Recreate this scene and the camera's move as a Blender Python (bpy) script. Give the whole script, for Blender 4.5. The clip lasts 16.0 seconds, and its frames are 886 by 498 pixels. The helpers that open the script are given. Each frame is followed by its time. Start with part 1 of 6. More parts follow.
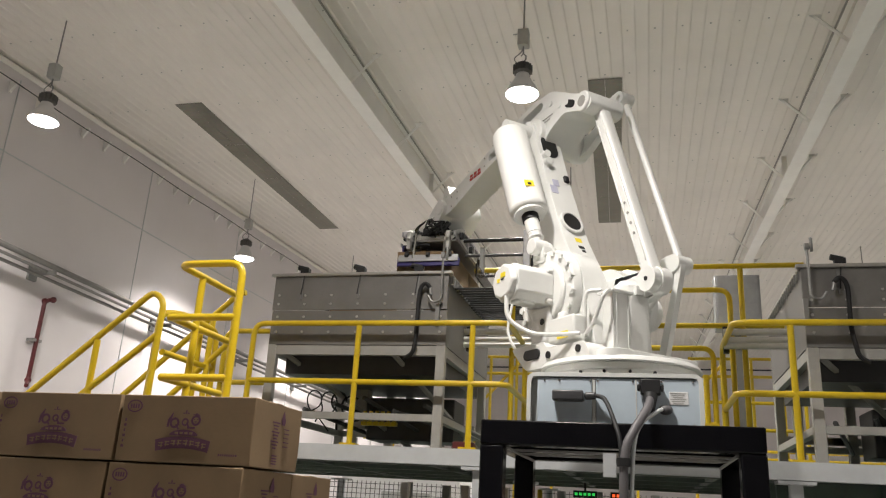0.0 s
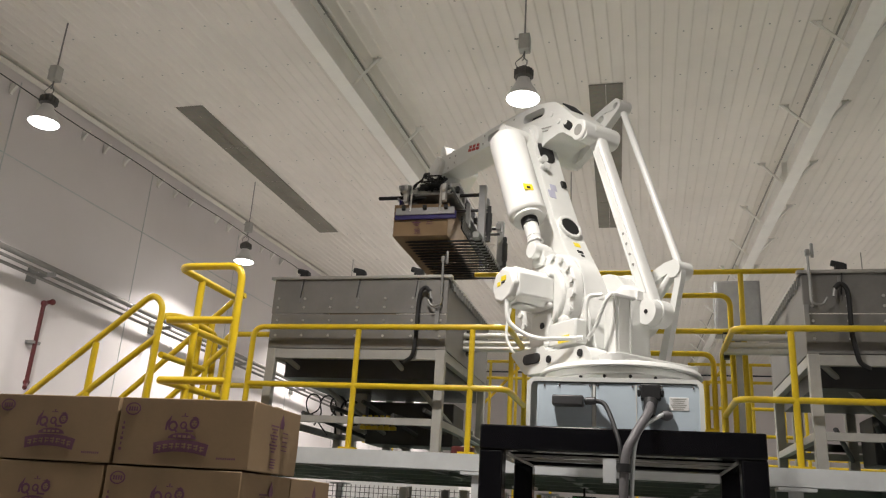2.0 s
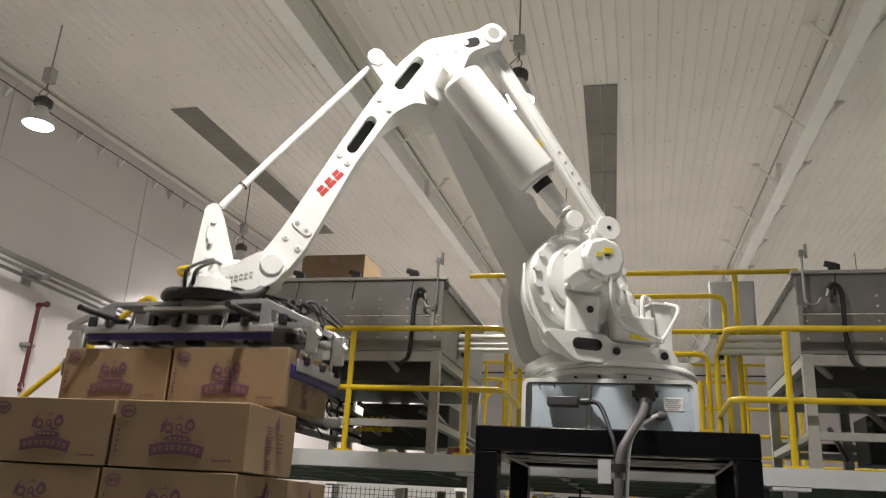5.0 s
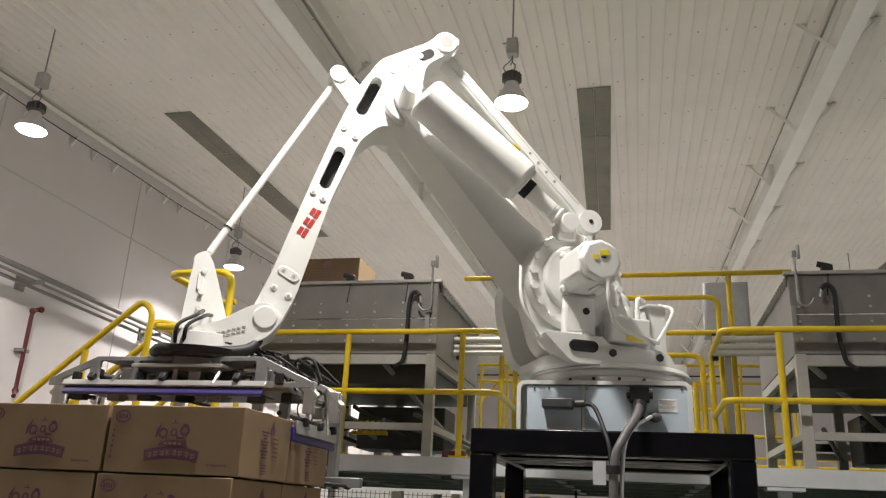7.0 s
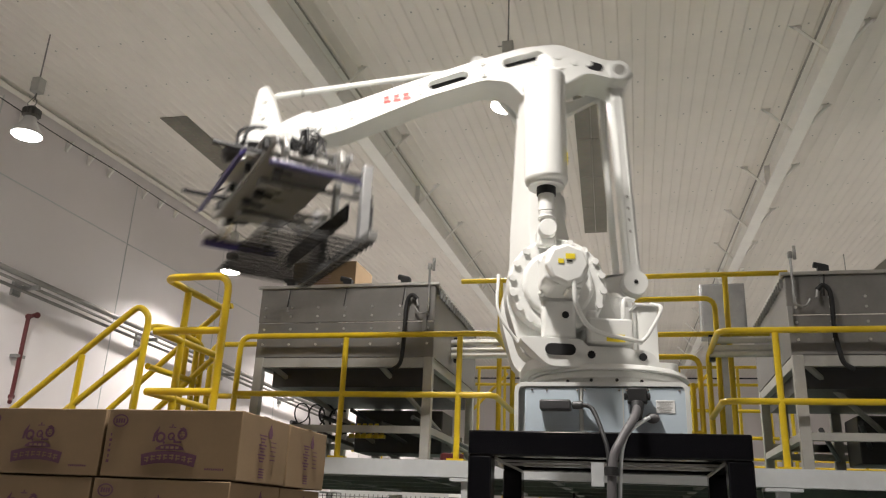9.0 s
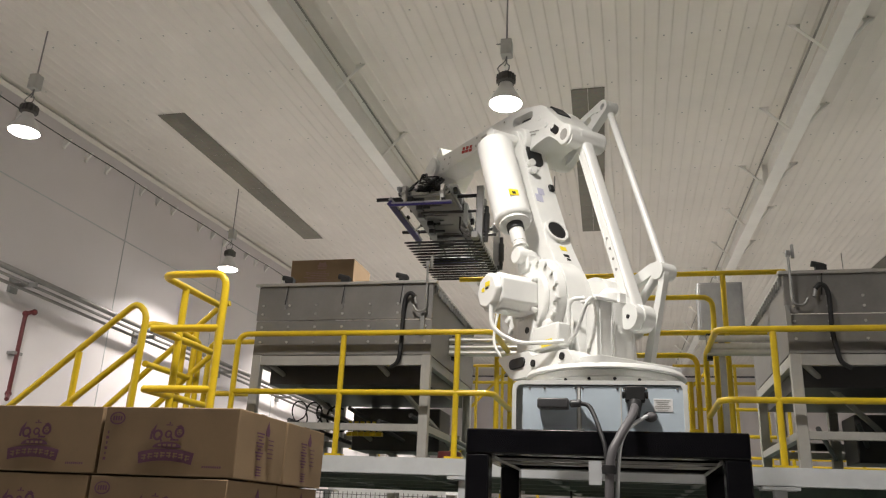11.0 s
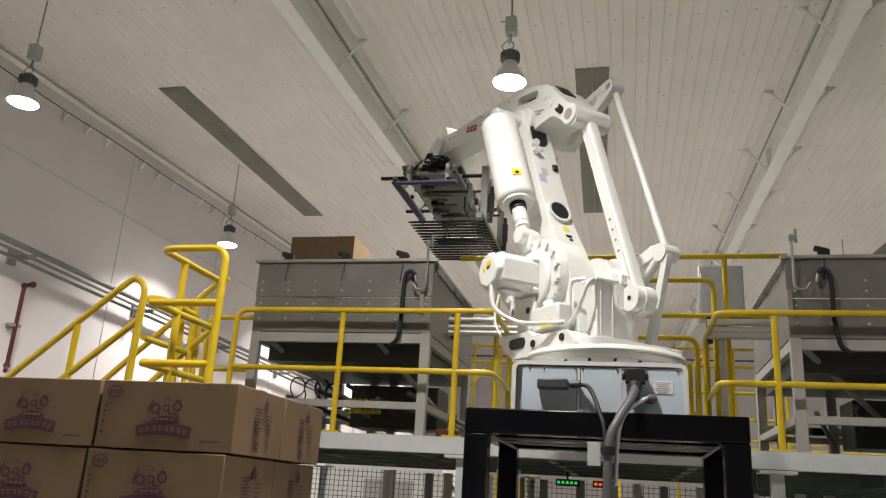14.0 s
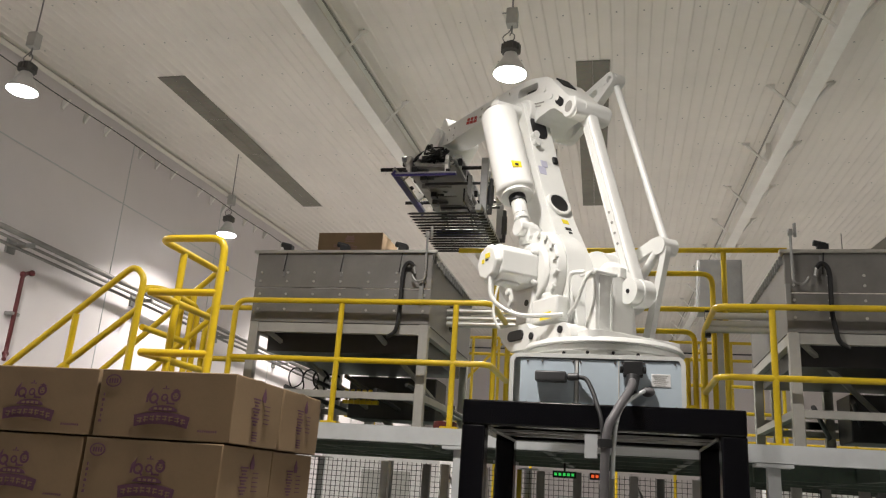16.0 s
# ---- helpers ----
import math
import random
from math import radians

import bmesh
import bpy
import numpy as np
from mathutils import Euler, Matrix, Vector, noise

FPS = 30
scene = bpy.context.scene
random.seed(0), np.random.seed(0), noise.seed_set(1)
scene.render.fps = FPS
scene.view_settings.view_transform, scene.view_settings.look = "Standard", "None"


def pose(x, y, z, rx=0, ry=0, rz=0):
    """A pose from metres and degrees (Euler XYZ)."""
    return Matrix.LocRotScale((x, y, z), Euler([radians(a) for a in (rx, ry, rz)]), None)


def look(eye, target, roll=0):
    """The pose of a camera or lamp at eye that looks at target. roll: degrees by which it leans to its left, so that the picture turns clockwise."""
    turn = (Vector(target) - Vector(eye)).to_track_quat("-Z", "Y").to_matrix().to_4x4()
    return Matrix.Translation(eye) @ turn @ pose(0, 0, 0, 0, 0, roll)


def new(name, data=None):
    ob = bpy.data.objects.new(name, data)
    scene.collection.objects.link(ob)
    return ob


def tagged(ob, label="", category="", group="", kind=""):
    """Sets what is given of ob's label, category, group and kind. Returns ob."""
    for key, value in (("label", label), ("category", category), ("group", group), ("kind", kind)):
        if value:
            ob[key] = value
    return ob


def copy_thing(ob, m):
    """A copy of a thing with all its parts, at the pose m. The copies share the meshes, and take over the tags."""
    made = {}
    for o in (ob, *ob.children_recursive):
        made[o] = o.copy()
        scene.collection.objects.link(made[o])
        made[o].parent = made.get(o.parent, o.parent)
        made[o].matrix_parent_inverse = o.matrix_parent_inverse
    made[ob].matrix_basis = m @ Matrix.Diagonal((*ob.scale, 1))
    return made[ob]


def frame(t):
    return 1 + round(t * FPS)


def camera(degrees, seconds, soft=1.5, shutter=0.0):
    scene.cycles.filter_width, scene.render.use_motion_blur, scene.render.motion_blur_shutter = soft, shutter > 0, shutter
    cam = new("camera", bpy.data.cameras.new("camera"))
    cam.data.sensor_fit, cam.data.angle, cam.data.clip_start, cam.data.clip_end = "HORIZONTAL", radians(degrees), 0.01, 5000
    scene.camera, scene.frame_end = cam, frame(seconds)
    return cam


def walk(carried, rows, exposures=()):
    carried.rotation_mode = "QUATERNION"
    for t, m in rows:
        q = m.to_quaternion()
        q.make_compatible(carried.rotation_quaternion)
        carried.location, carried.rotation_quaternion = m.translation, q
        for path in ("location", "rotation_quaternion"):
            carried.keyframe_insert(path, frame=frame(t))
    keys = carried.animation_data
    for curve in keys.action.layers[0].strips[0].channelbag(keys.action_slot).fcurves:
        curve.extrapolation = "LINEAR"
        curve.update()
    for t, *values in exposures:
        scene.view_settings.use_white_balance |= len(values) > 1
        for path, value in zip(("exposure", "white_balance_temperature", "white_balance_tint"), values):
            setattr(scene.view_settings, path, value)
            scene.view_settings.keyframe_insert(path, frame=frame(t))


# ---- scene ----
cam = camera(58.6, 16.0, soft=1.2, shutter=0.5)

PATH = [
    (0, (0.292, -6.678, 1.618), (-0.2, -4.841, 2.238), 3.3),
    (0.5, (0.292, -6.679, 1.618), (-0.199, -4.843, 2.24), 3.5),
    (1, (0.292, -6.678, 1.618), (-0.197, -4.843, 2.246), 3.5),
    (1.5, (0.288, -6.671, 1.619), (-0.202, -4.837, 2.25), 3.5),
    (2, (0.287, -6.669, 1.619), (-0.204, -4.836, 2.249), 3.6),
    (2.5, (0.287, -6.669, 1.619), (-0.207, -4.835, 2.246), 3.6),
    (3, (0.286, -6.668, 1.62), (-0.206, -4.833, 2.244), 3.6),
    (3.5, (0.289, -6.673, 1.619), (-0.198, -4.838, 2.248), 3.5),
    (4, (0.289, -6.673, 1.619), (-0.196, -4.838, 2.248), 3.5),
    (6.5, (0.3, -6.686, 1.618), (-0.169, -4.85, 2.259), 3.0),
    (7, (0.299, -6.685, 1.619), (-0.169, -4.849, 2.259), 2.9),
    (7.5, (0.299, -6.688, 1.62), (-0.174, -4.853, 2.258), 2.8),
    (8, (0.302, -6.693, 1.619), (-0.171, -4.857, 2.257), 2.8),
    (8.5, (0.303, -6.691, 1.619), (-0.163, -4.855, 2.258), 2.7),
    (9, (0.297, -6.684, 1.613), (-0.162, -4.849, 2.262), 2.5),
    (11.5, (0.293, -6.677, 1.615), (-0.157, -4.836, 2.255), 2.7),
    (12, (0.289, -6.671, 1.615), (-0.158, -4.825, 2.243), 2.8),
    (12.5, (0.285, -6.663, 1.617), (-0.171, -4.815, 2.232), 3.0),
    (13, (0.279, -6.652, 1.618), (-0.182, -4.801, 2.22), 3.2),
    (13.5, (0.277, -6.649, 1.618), (-0.179, -4.795, 2.213), 3.4),
    (14, (0.277, -6.649, 1.618), (-0.177, -4.795, 2.213), 3.5),
    (14.5, (0.278, -6.651, 1.618), (-0.173, -4.794, 2.21), 3.6),
    (15, (0.277, -6.65, 1.618), (-0.171, -4.792, 2.205), 3.7),
    (15.5, (0.278, -6.651, 1.618), (-0.17, -4.79, 2.2), 3.8),
    (16, (0.277, -6.648, 1.619), (-0.175, -4.787, 2.194), 3.9),
]
walk(cam, [(t, look(eye, target, roll)) for t, eye, target, roll in PATH])

# ---- light ----
world = bpy.data.worlds.new("hall_world")
scene.world = world
world.use_nodes = True
world.node_tree.nodes["Background"].inputs[0].default_value = (0.9, 0.95, 1.0, 1)
world.node_tree.nodes["Background"].inputs[1].default_value = 0.02
scene.view_settings.exposure = 0.0

LAMP_Z = 5.66
SLOPE = 0.035
LAMPS = [(x + 0.17 * (x < -6) * (y < 5) + 0.03 * (x < -6), y - 0.2 * (x < -6)) for x in (-6.7, -0.87, 4.8, 10.4) for y in (-3.95, 0.43, 5.75, 11.0, 16.5, 22.0) if x < 6 or y > 0]


def lamp_z(y):
    return LAMP_Z + SLOPE * (max(0.0, y - 5.7) + min(0.0, y))


for lx, ly in LAMPS:
    lamp_data = bpy.data.lights.new("high_bay_light", "AREA")
    lamp_data.shape, lamp_data.size, lamp_data.energy = "DISK", 0.30, 138 if lx < -6 else 146 if lx < 0 else 98
    lamp_data.spread = radians(134)
    lamp_data.color = (1.0, 0.94, 0.88)
    lamp_ob = new("high_bay_light", lamp_data)
    lamp_ob.location = (lx, ly, lamp_z(ly) - 0.055)


# ---- materials ----
def mat(name, color, rough=0.5, metal=0.0, vary=0.12, scale=3.0, bump=0.0, bump_scale=60.0, emit=0.0, coat=0.0, stain=None):
    m = bpy.data.materials.new(name)
    m.use_nodes = True
    nt = m.node_tree
    b = nt.nodes["Principled BSDF"]
    b.inputs["Roughness"].default_value = rough
    b.inputs["Metallic"].default_value = metal
    b.inputs["Coat Weight"].default_value = coat
    tc = nt.nodes.new("ShaderNodeTexCoord")
    big = nt.nodes.new("ShaderNodeTexNoise")
    big.inputs["Scale"].default_value = scale
    big.inputs["Detail"].default_value = 6
    big.inputs["Roughness"].default_value = 0.65
    nt.links.new(tc.outputs["Object"], big.inputs["Vector"])
    ramp = nt.nodes.new("ShaderNodeValToRGB")
    c = Vector(color)
    dark = stain if stain else tuple(c * (1 - vary))
    ramp.color_ramp.elements[0].position, ramp.color_ramp.elements[1].position = 0.32, 0.62
    ramp.color_ramp.elements[0].color = (*dark, 1)
    ramp.color_ramp.elements[1].color = (*(c * (1 + vary * 0.3)), 1)
    nt.links.new(big.outputs["Fac"], ramp.inputs["Fac"])
    fine = nt.nodes.new("ShaderNodeTexNoise")
    fine.inputs["Scale"].default_value = scale * 17
    fine.inputs["Detail"].default_value = 4
    nt.links.new(tc.outputs["Object"], fine.inputs["Vector"])
    mix = nt.nodes.new("ShaderNodeMix")
    mix.data_type, mix.blend_type = "RGBA", "MULTIPLY"
    mix.inputs["Factor"].default_value = min(1.0, vary * 2.2)
    nt.links.new(ramp.outputs["Color"], mix.inputs["A"])
    nt.links.new(fine.outputs["Color"], mix.inputs["B"])
    gain = nt.nodes.new("ShaderNodeMix")
    gain.data_type, gain.blend_type = "RGBA", "MIX"
    gain.inputs["Factor"].default_value = min(1.0, vary * 2.0)
    nt.links.new(ramp.outputs["Color"], gain.inputs["A"])
    nt.links.new(mix.outputs["Result"], gain.inputs["B"])
    nt.links.new(gain.outputs["Result"], b.inputs["Base Color"])
    rr = nt.nodes.new("ShaderNodeMapRange")
    rr.inputs["To Min"].default_value, rr.inputs["To Max"].default_value = max(0.02, rough - 0.08), min(1.0, rough + 0.1)
    nt.links.new(big.outputs["Fac"], rr.inputs["Value"])
    nt.links.new(rr.outputs["Result"], b.inputs["Roughness"])
    if bump:
        bn = nt.nodes.new("ShaderNodeTexNoise")
        bn.inputs["Scale"].default_value = bump_scale
        bn.inputs["Detail"].default_value = 5
        nt.links.new(tc.outputs["Object"], bn.inputs["Vector"])
        bp = nt.nodes.new("ShaderNodeBump")
        bp.inputs["Strength"].default_value = bump
        bp.inputs["Distance"].default_value = 0.004
        nt.links.new(bn.outputs["Fac"], bp.inputs["Height"])
        nt.links.new(bp.outputs["Normal"], b.inputs["Normal"])
    if emit:
        b.inputs["Emission Color"].default_value = (*color, 1)
        b.inputs["Emission Strength"].default_value = emit
    return m


ROBOT_WHITE = mat("robot_white_paint", (0.77, 0.775, 0.75), 0.32, vary=0.05, scale=2.5, bump=0.06, bump_scale=90, coat=0.15)
FOOT_GREY = mat("robot_foot_grey", (0.644, 0.6555, 0.6325), 0.45, vary=0.08, scale=5)
FOOT_BLUE = mat("foot_panel_blue_grey", (0.51, 0.595, 0.665), 0.42, vary=0.08, scale=4)
YELLOW = mat("yellow_rail_paint", (0.66, 0.465, 0.012), 0.34, vary=0.14, scale=6, bump=0.08, coat=0.2)
STEEL = mat("brushed_steel_sheet", (0.24, 0.232, 0.22), 0.46, 0.55, vary=0.16, scale=3.5, bump=0.05, bump_scale=140)
STEEL_DARK = mat("grey_steel", (0.30, 0.30, 0.29), 0.45, 0.6, vary=0.16, scale=5)
TRUSS = mat("mid_grey_anodised_plate", (0.38, 0.38, 0.38), 0.42, 0.5, vary=0.12, scale=9)
ALU = mat("aluminium", (0.62, 0.61, 0.58), 0.34, 0.85, vary=0.1, scale=8)
CHROME = mat("chromed_steel", (0.75, 0.74, 0.72), 0.14, 1.0, vary=0.04, scale=8)
GREY_PAINT = mat("light_grey_beam_paint", (0.55, 0.57, 0.58), 0.5, vary=0.1, scale=4, bump=0.05)
LEG_GREY = mat("grey_frame_paint", (0.35, 0.342, 0.317), 0.5, vary=0.14, scale=5)
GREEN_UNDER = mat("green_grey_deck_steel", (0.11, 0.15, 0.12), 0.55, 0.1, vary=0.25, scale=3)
BLACK_PAINT = mat("gloss_black_paint", (0.004, 0.004, 0.0055), 0.22, vary=0.2, scale=5, bump=0.05)
BLACK_PAINT.node_tree.nodes["Principled BSDF"].inputs["Specular IOR Level"].default_value = 0.22
BLACK = mat("black_plastic", (0.010, 0.010, 0.011), 0.55, vary=0.2, scale=10)
RUBBER = mat("black_rubber_hose", (0.009, 0.009, 0.010), 0.6, vary=0.2, scale=12)
CABLE_GREY = mat("grey_cable_sheath", (0.11, 0.105, 0.11), 0.5, vary=0.12, scale=12)
DARK_GREY = mat("dark_grey_plastic", (0.055, 0.055, 0.058), 0.45, vary=0.15, scale=10)
CARD = mat("brown_cardboard", (0.242, 0.163, 0.089), 0.85, vary=0.10, scale=5, bump=0.12, bump_scale=70)
# darker kraft colour, painted as the shade in the flap seam
CARD_SEAM_SHADE = mat("cardboard_seam_shade", (0.19, 0.125, 0.07), 0.9, vary=0.15, scale=8)
TAPE = mat("brown_parcel_tape", (0.42, 0.27, 0.13), 0.22, vary=0.08, scale=9, coat=0.4)
PURPLE = mat("purple_print", (0.125, 0.047, 0.085), 0.8, vary=0.14, scale=30)
PURPLE_LIGHT = mat("faded_purple_print", (0.30, 0.19, 0.16), 0.85, vary=0.12, scale=30)
PURPLE_BAR = mat("violet_blue_urethane", (0.034, 0.026, 0.15), 0.4, vary=0.15, scale=12)
WALL_WHITE = mat("white_wall_panel", (0.70, 0.662, 0.668), 0.55, vary=0.04, scale=0.7, bump=0.03, bump_scale=20)
CEIL_WHITE = mat("white_roof_sheet", (0.81, 0.768, 0.716), 0.5, vary=0.07, scale=0.5, bump=0.03, bump_scale=30)
BEAM_WHITE = mat("white_beam_paint", (0.90, 0.885, 0.85), 0.5, vary=0.06, scale=1.5)
SKYLIGHT = mat("night_skylight_sheet", (0.235, 0.218, 0.175), 0.45, vary=0.3, scale=1.1)
FLOOR = mat("grey_epoxy_floor", (0.36, 0.36, 0.345), 0.3, vary=0.12, scale=0.8)
RED = mat("dark_red_pipe_paint", (0.085, 0.008, 0.010), 0.4, vary=0.15, scale=8)
LOGO_RED = mat("red_print", (0.42, 0.022, 0.016), 0.5, vary=0.08, scale=20)
LABEL_YELLOW = mat("yellow_label", (0.85, 0.68, 0.03), 0.5, vary=0.05, scale=20)
LABEL_WHITE = mat("white_label", (0.75, 0.75, 0.75), 0.5, vary=0.04, scale=20)
LABEL_BLUE = mat("pale_lilac_label", (0.50, 0.50, 0.62), 0.5, vary=0.1, scale=20)
GLOW = mat("lamp_glow", (1.0, 0.98, 0.94), 0.4, vary=0.0, emit=40)
LAMP_SHELL = mat("glowing_acrylic_shade", (0.55, 0.54, 0.52), 0.3, vary=0.08, scale=8, emit=0.06)
LAMP_GREY = mat("lamp_gear_grey", (0.10, 0.095, 0.09), 0.5, vary=0.1, scale=9)
LAMP_BOX = mat("pale_grey_gear_box", (0.45, 0.45, 0.43), 0.5, vary=0.08, scale=9)
GREEN_LED = mat("green_display", (0.04, 0.6, 0.10), 0.4, vary=0.0, emit=0.9)
RED_LED = mat("red_display", (1.0, 0.12, 0.03), 0.4, vary=0.0, emit=1.3)
WIRE_MESH = mat("dark_mesh_wire", (0.10, 0.10, 0.10), 0.5, 0.4, vary=0.1, scale=10)


# ---- mesh helpers ----
def add_box(bm, center, size, m=None):
    vs = bmesh.ops.create_cube(bm, size=1.0)["verts"]
    t = Matrix.Translation(center) @ Matrix.Diagonal((*size, 1))
    bmesh.ops.transform(bm, matrix=(m @ t) if m else t, verts=vs)
    return vs


def add_cyl(bm, p0, p1, r0, r1=None, seg=16, caps=True):
    p0, p1 = Vector(p0), Vector(p1)
    d = p1 - p0
    if r1 is None:
        r1 = r0
    vs = bmesh.ops.create_cone(bm, cap_ends=caps, segments=seg, radius1=r0, radius2=r1, depth=d.length)["verts"]
    q = d.to_track_quat("Z", "Y").to_matrix().to_4x4()
    bmesh.ops.transform(bm, matrix=Matrix.Translation((p0 + p1) / 2) @ q, verts=vs)
    return vs


def add_ball(bm, c, r, seg=12, squash=(1, 1, 1)):
    vs = bmesh.ops.create_uvsphere(bm, u_segments=seg, v_segments=max(6, seg // 2), radius=r)["verts"]
    bmesh.ops.transform(bm, matrix=Matrix.Translation(c) @ Matrix.Diagonal((*squash, 1)), verts=vs)
    return vs


def smooth_path(pts, steps=6):
    pts = [Vector(p) for p in pts]
    out = []
    for i in range(len(pts) - 1):
        a, b = pts[i], pts[i + 1]
        p = pts[i - 1] if i else a * 2 - b
        n = pts[i + 2] if i + 2 < len(pts) else b * 2 - a
        for k in range(steps):
            u = k / steps
            out.append(0.5 * ((2 * a) + (b - p) * u + (2 * p - 5 * a + 4 * b - n) * u * u + (3 * a - p - 3 * b + n) * u ** 3))
    out.append(pts[-1])
    return out


def round_corners(pts, r, n=5):
    """A polyline with its inner corners rounded by radius r."""
    pts = [Vector(p) for p in pts]
    out = [pts[0]]
    for i in range(1, len(pts) - 1):
        a, b, c = pts[i - 1], pts[i], pts[i + 1]
        ra = min(r, (a - b).length * 0.49, (c - b).length * 0.49)
        s, e = b + (a - b).normalized() * ra, b + (c - b).normalized() * ra
        for k in range(n + 1):
            u = k / n
            out.append(s * (1 - u) ** 2 + b * 2 * u * (1 - u) + e * u * u)
    out.append(pts[-1])
    return out


def add_tube(bm, pts, r, seg=10, closed=False):
    pts = [Vector(p) for p in pts]
    rings = []
    n = len(pts)
    up = None
    for i, p in enumerate(pts):
        if closed:
            d = pts[(i + 1) % n] - pts[i - 1]
        else:
            d = pts[min(i + 1, n - 1)] - pts[max(i - 1, 0)]
        d.normalize()
        if up is None:
            up = Vector((0, 0, 1)) if abs(d.z) < 0.9 else Vector((1, 0, 0))
        x = d.cross(up).normalized()
        up = x.cross(d).normalized()
        rings.append([bm.verts.new(p + (x * math.cos(a) + up * math.sin(a)) * r) for a in (2 * math.pi * k / seg for k in range(seg))])
    for i in range(n if closed else n - 1):
        a, b = rings[i], rings[(i + 1) % n]
        for k in range(seg):
            bm.faces.new((a[k], a[(k + 1) % seg], b[(k + 1) % seg], b[k]))
    if not closed:
        bm.faces.new(rings[0][::-1])
        bm.faces.new(rings[-1])


def add_prism(bm, outline, lo, hi, axis="y", holes=()):
    """A flat outline with holes, drawn out from lo to hi along an axis. The outline's two numbers are the other two axes in order."""
    from mathutils.geometry import tessellate_polygon
    loops = [[Vector((p[0], p[1], 0)) for p in loop] for loop in (outline, *holes)]
    tris = tessellate_polygon(loops)
    flat = [p for loop in loops for p in loop]

    def put(p, h):
        return {"y": (p.x, h, p.y), "x": (h, p.x, p.y), "z": (p.x, p.y, h)}[axis]
    a = [bm.verts.new(put(p, lo)) for p in flat]
    b = [bm.verts.new(put(p, hi)) for p in flat]
    made = []
    for t in tris:
        made.append(bm.faces.new([a[i] for i in t]))
        made.append(bm.faces.new([b[i] for i in reversed(t)]))
    k = 0
    for loop in loops:
        n = len(loop)
        for i in range(n):
            j = (i + 1) % n
            made.append(bm.faces.new((a[k + i], a[k + j], b[k + j], b[k + i])))
        k += n
    bmesh.ops.recalc_face_normals(bm, faces=made)


def rounded(points, r, n=4):
    """A closed flat outline with rounded corners."""
    pts = [Vector((*p, 0)) for p in points]
    out = []
    for i, b in enumerate(pts):
        a, c = pts[i - 1], pts[(i + 1) % len(pts)]
        ra = min(r, (a - b).length * 0.45, (c - b).length * 0.45)
        s, e = b + (a - b).normalized() * ra, b + (c - b).normalized() * ra
        for k in range(n + 1):
            u = k / n
            q = s * (1 - u) ** 2 + b * 2 * u * (1 - u) + e * u * u
            out.append((q.x, q.y))
    return out


def slot(cx, cy, w, h, turn=0.0, n=6):
    """A long round-ended outline."""
    r = h / 2
    out = []
    for side in (1, -1):
        for k in range(n + 1):
            a = -math.pi / 2 + math.pi * k / n + (0 if side > 0 else math.pi)
            out.append((side * (w / 2 - r) + r * math.cos(a), r * math.sin(a)))
    c, s = math.cos(turn), math.sin(turn)
    return [(cx + x * c - y * s, cy + x * s + y * c) for x, y in out]


def finish(name, bm, material, bevel=0.0, smooth=True, seg=2):
    bmesh.ops.recalc_face_normals(bm, faces=bm.faces)
    me = bpy.data.meshes.new(name)
    bm.to_mesh(me)
    bm.free()
    me.materials.append(material)
    if smooth:
        me.polygons.foreach_set("use_smooth", [True] * len(me.polygons))
        me.set_sharp_from_angle(angle=radians(38))
    ob = new(name, me)
    if bevel:
        md = ob.modifiers.new("edge", "BEVEL")
        md.width, md.segments, md.limit_method, md.angle_limit = bevel, seg, "ANGLE", radians(40)
        md.harden_normals = False
    return ob


def part(name, bm, material, parent, label="", bevel=0.0, seg=2):
    ob = finish(name, bm, material, bevel, seg=seg)
    ob.parent = parent
    if label:
        ob["label"] = label
    return ob


def empty(name, m=None):
    ob = new(name)
    ob.empty_display_size = 0.1
    if m:
        ob.matrix_basis = m
    return ob


def thing(name, bm, material, label, category, bevel=0.0, group="", kind=""):
    return tagged(finish(name, bm, material, bevel), label, category, group, kind)


def one(fn, *a, **k):
    bm = bmesh.new()
    fn(bm, *a, **k)
    return bm


# ---- large structure ----
HX0, HX1, HY0, HY1 = -8.0, 14.0, -14.0, 30.0


def roof_z(y):
    return 7.02 + SLOPE * y


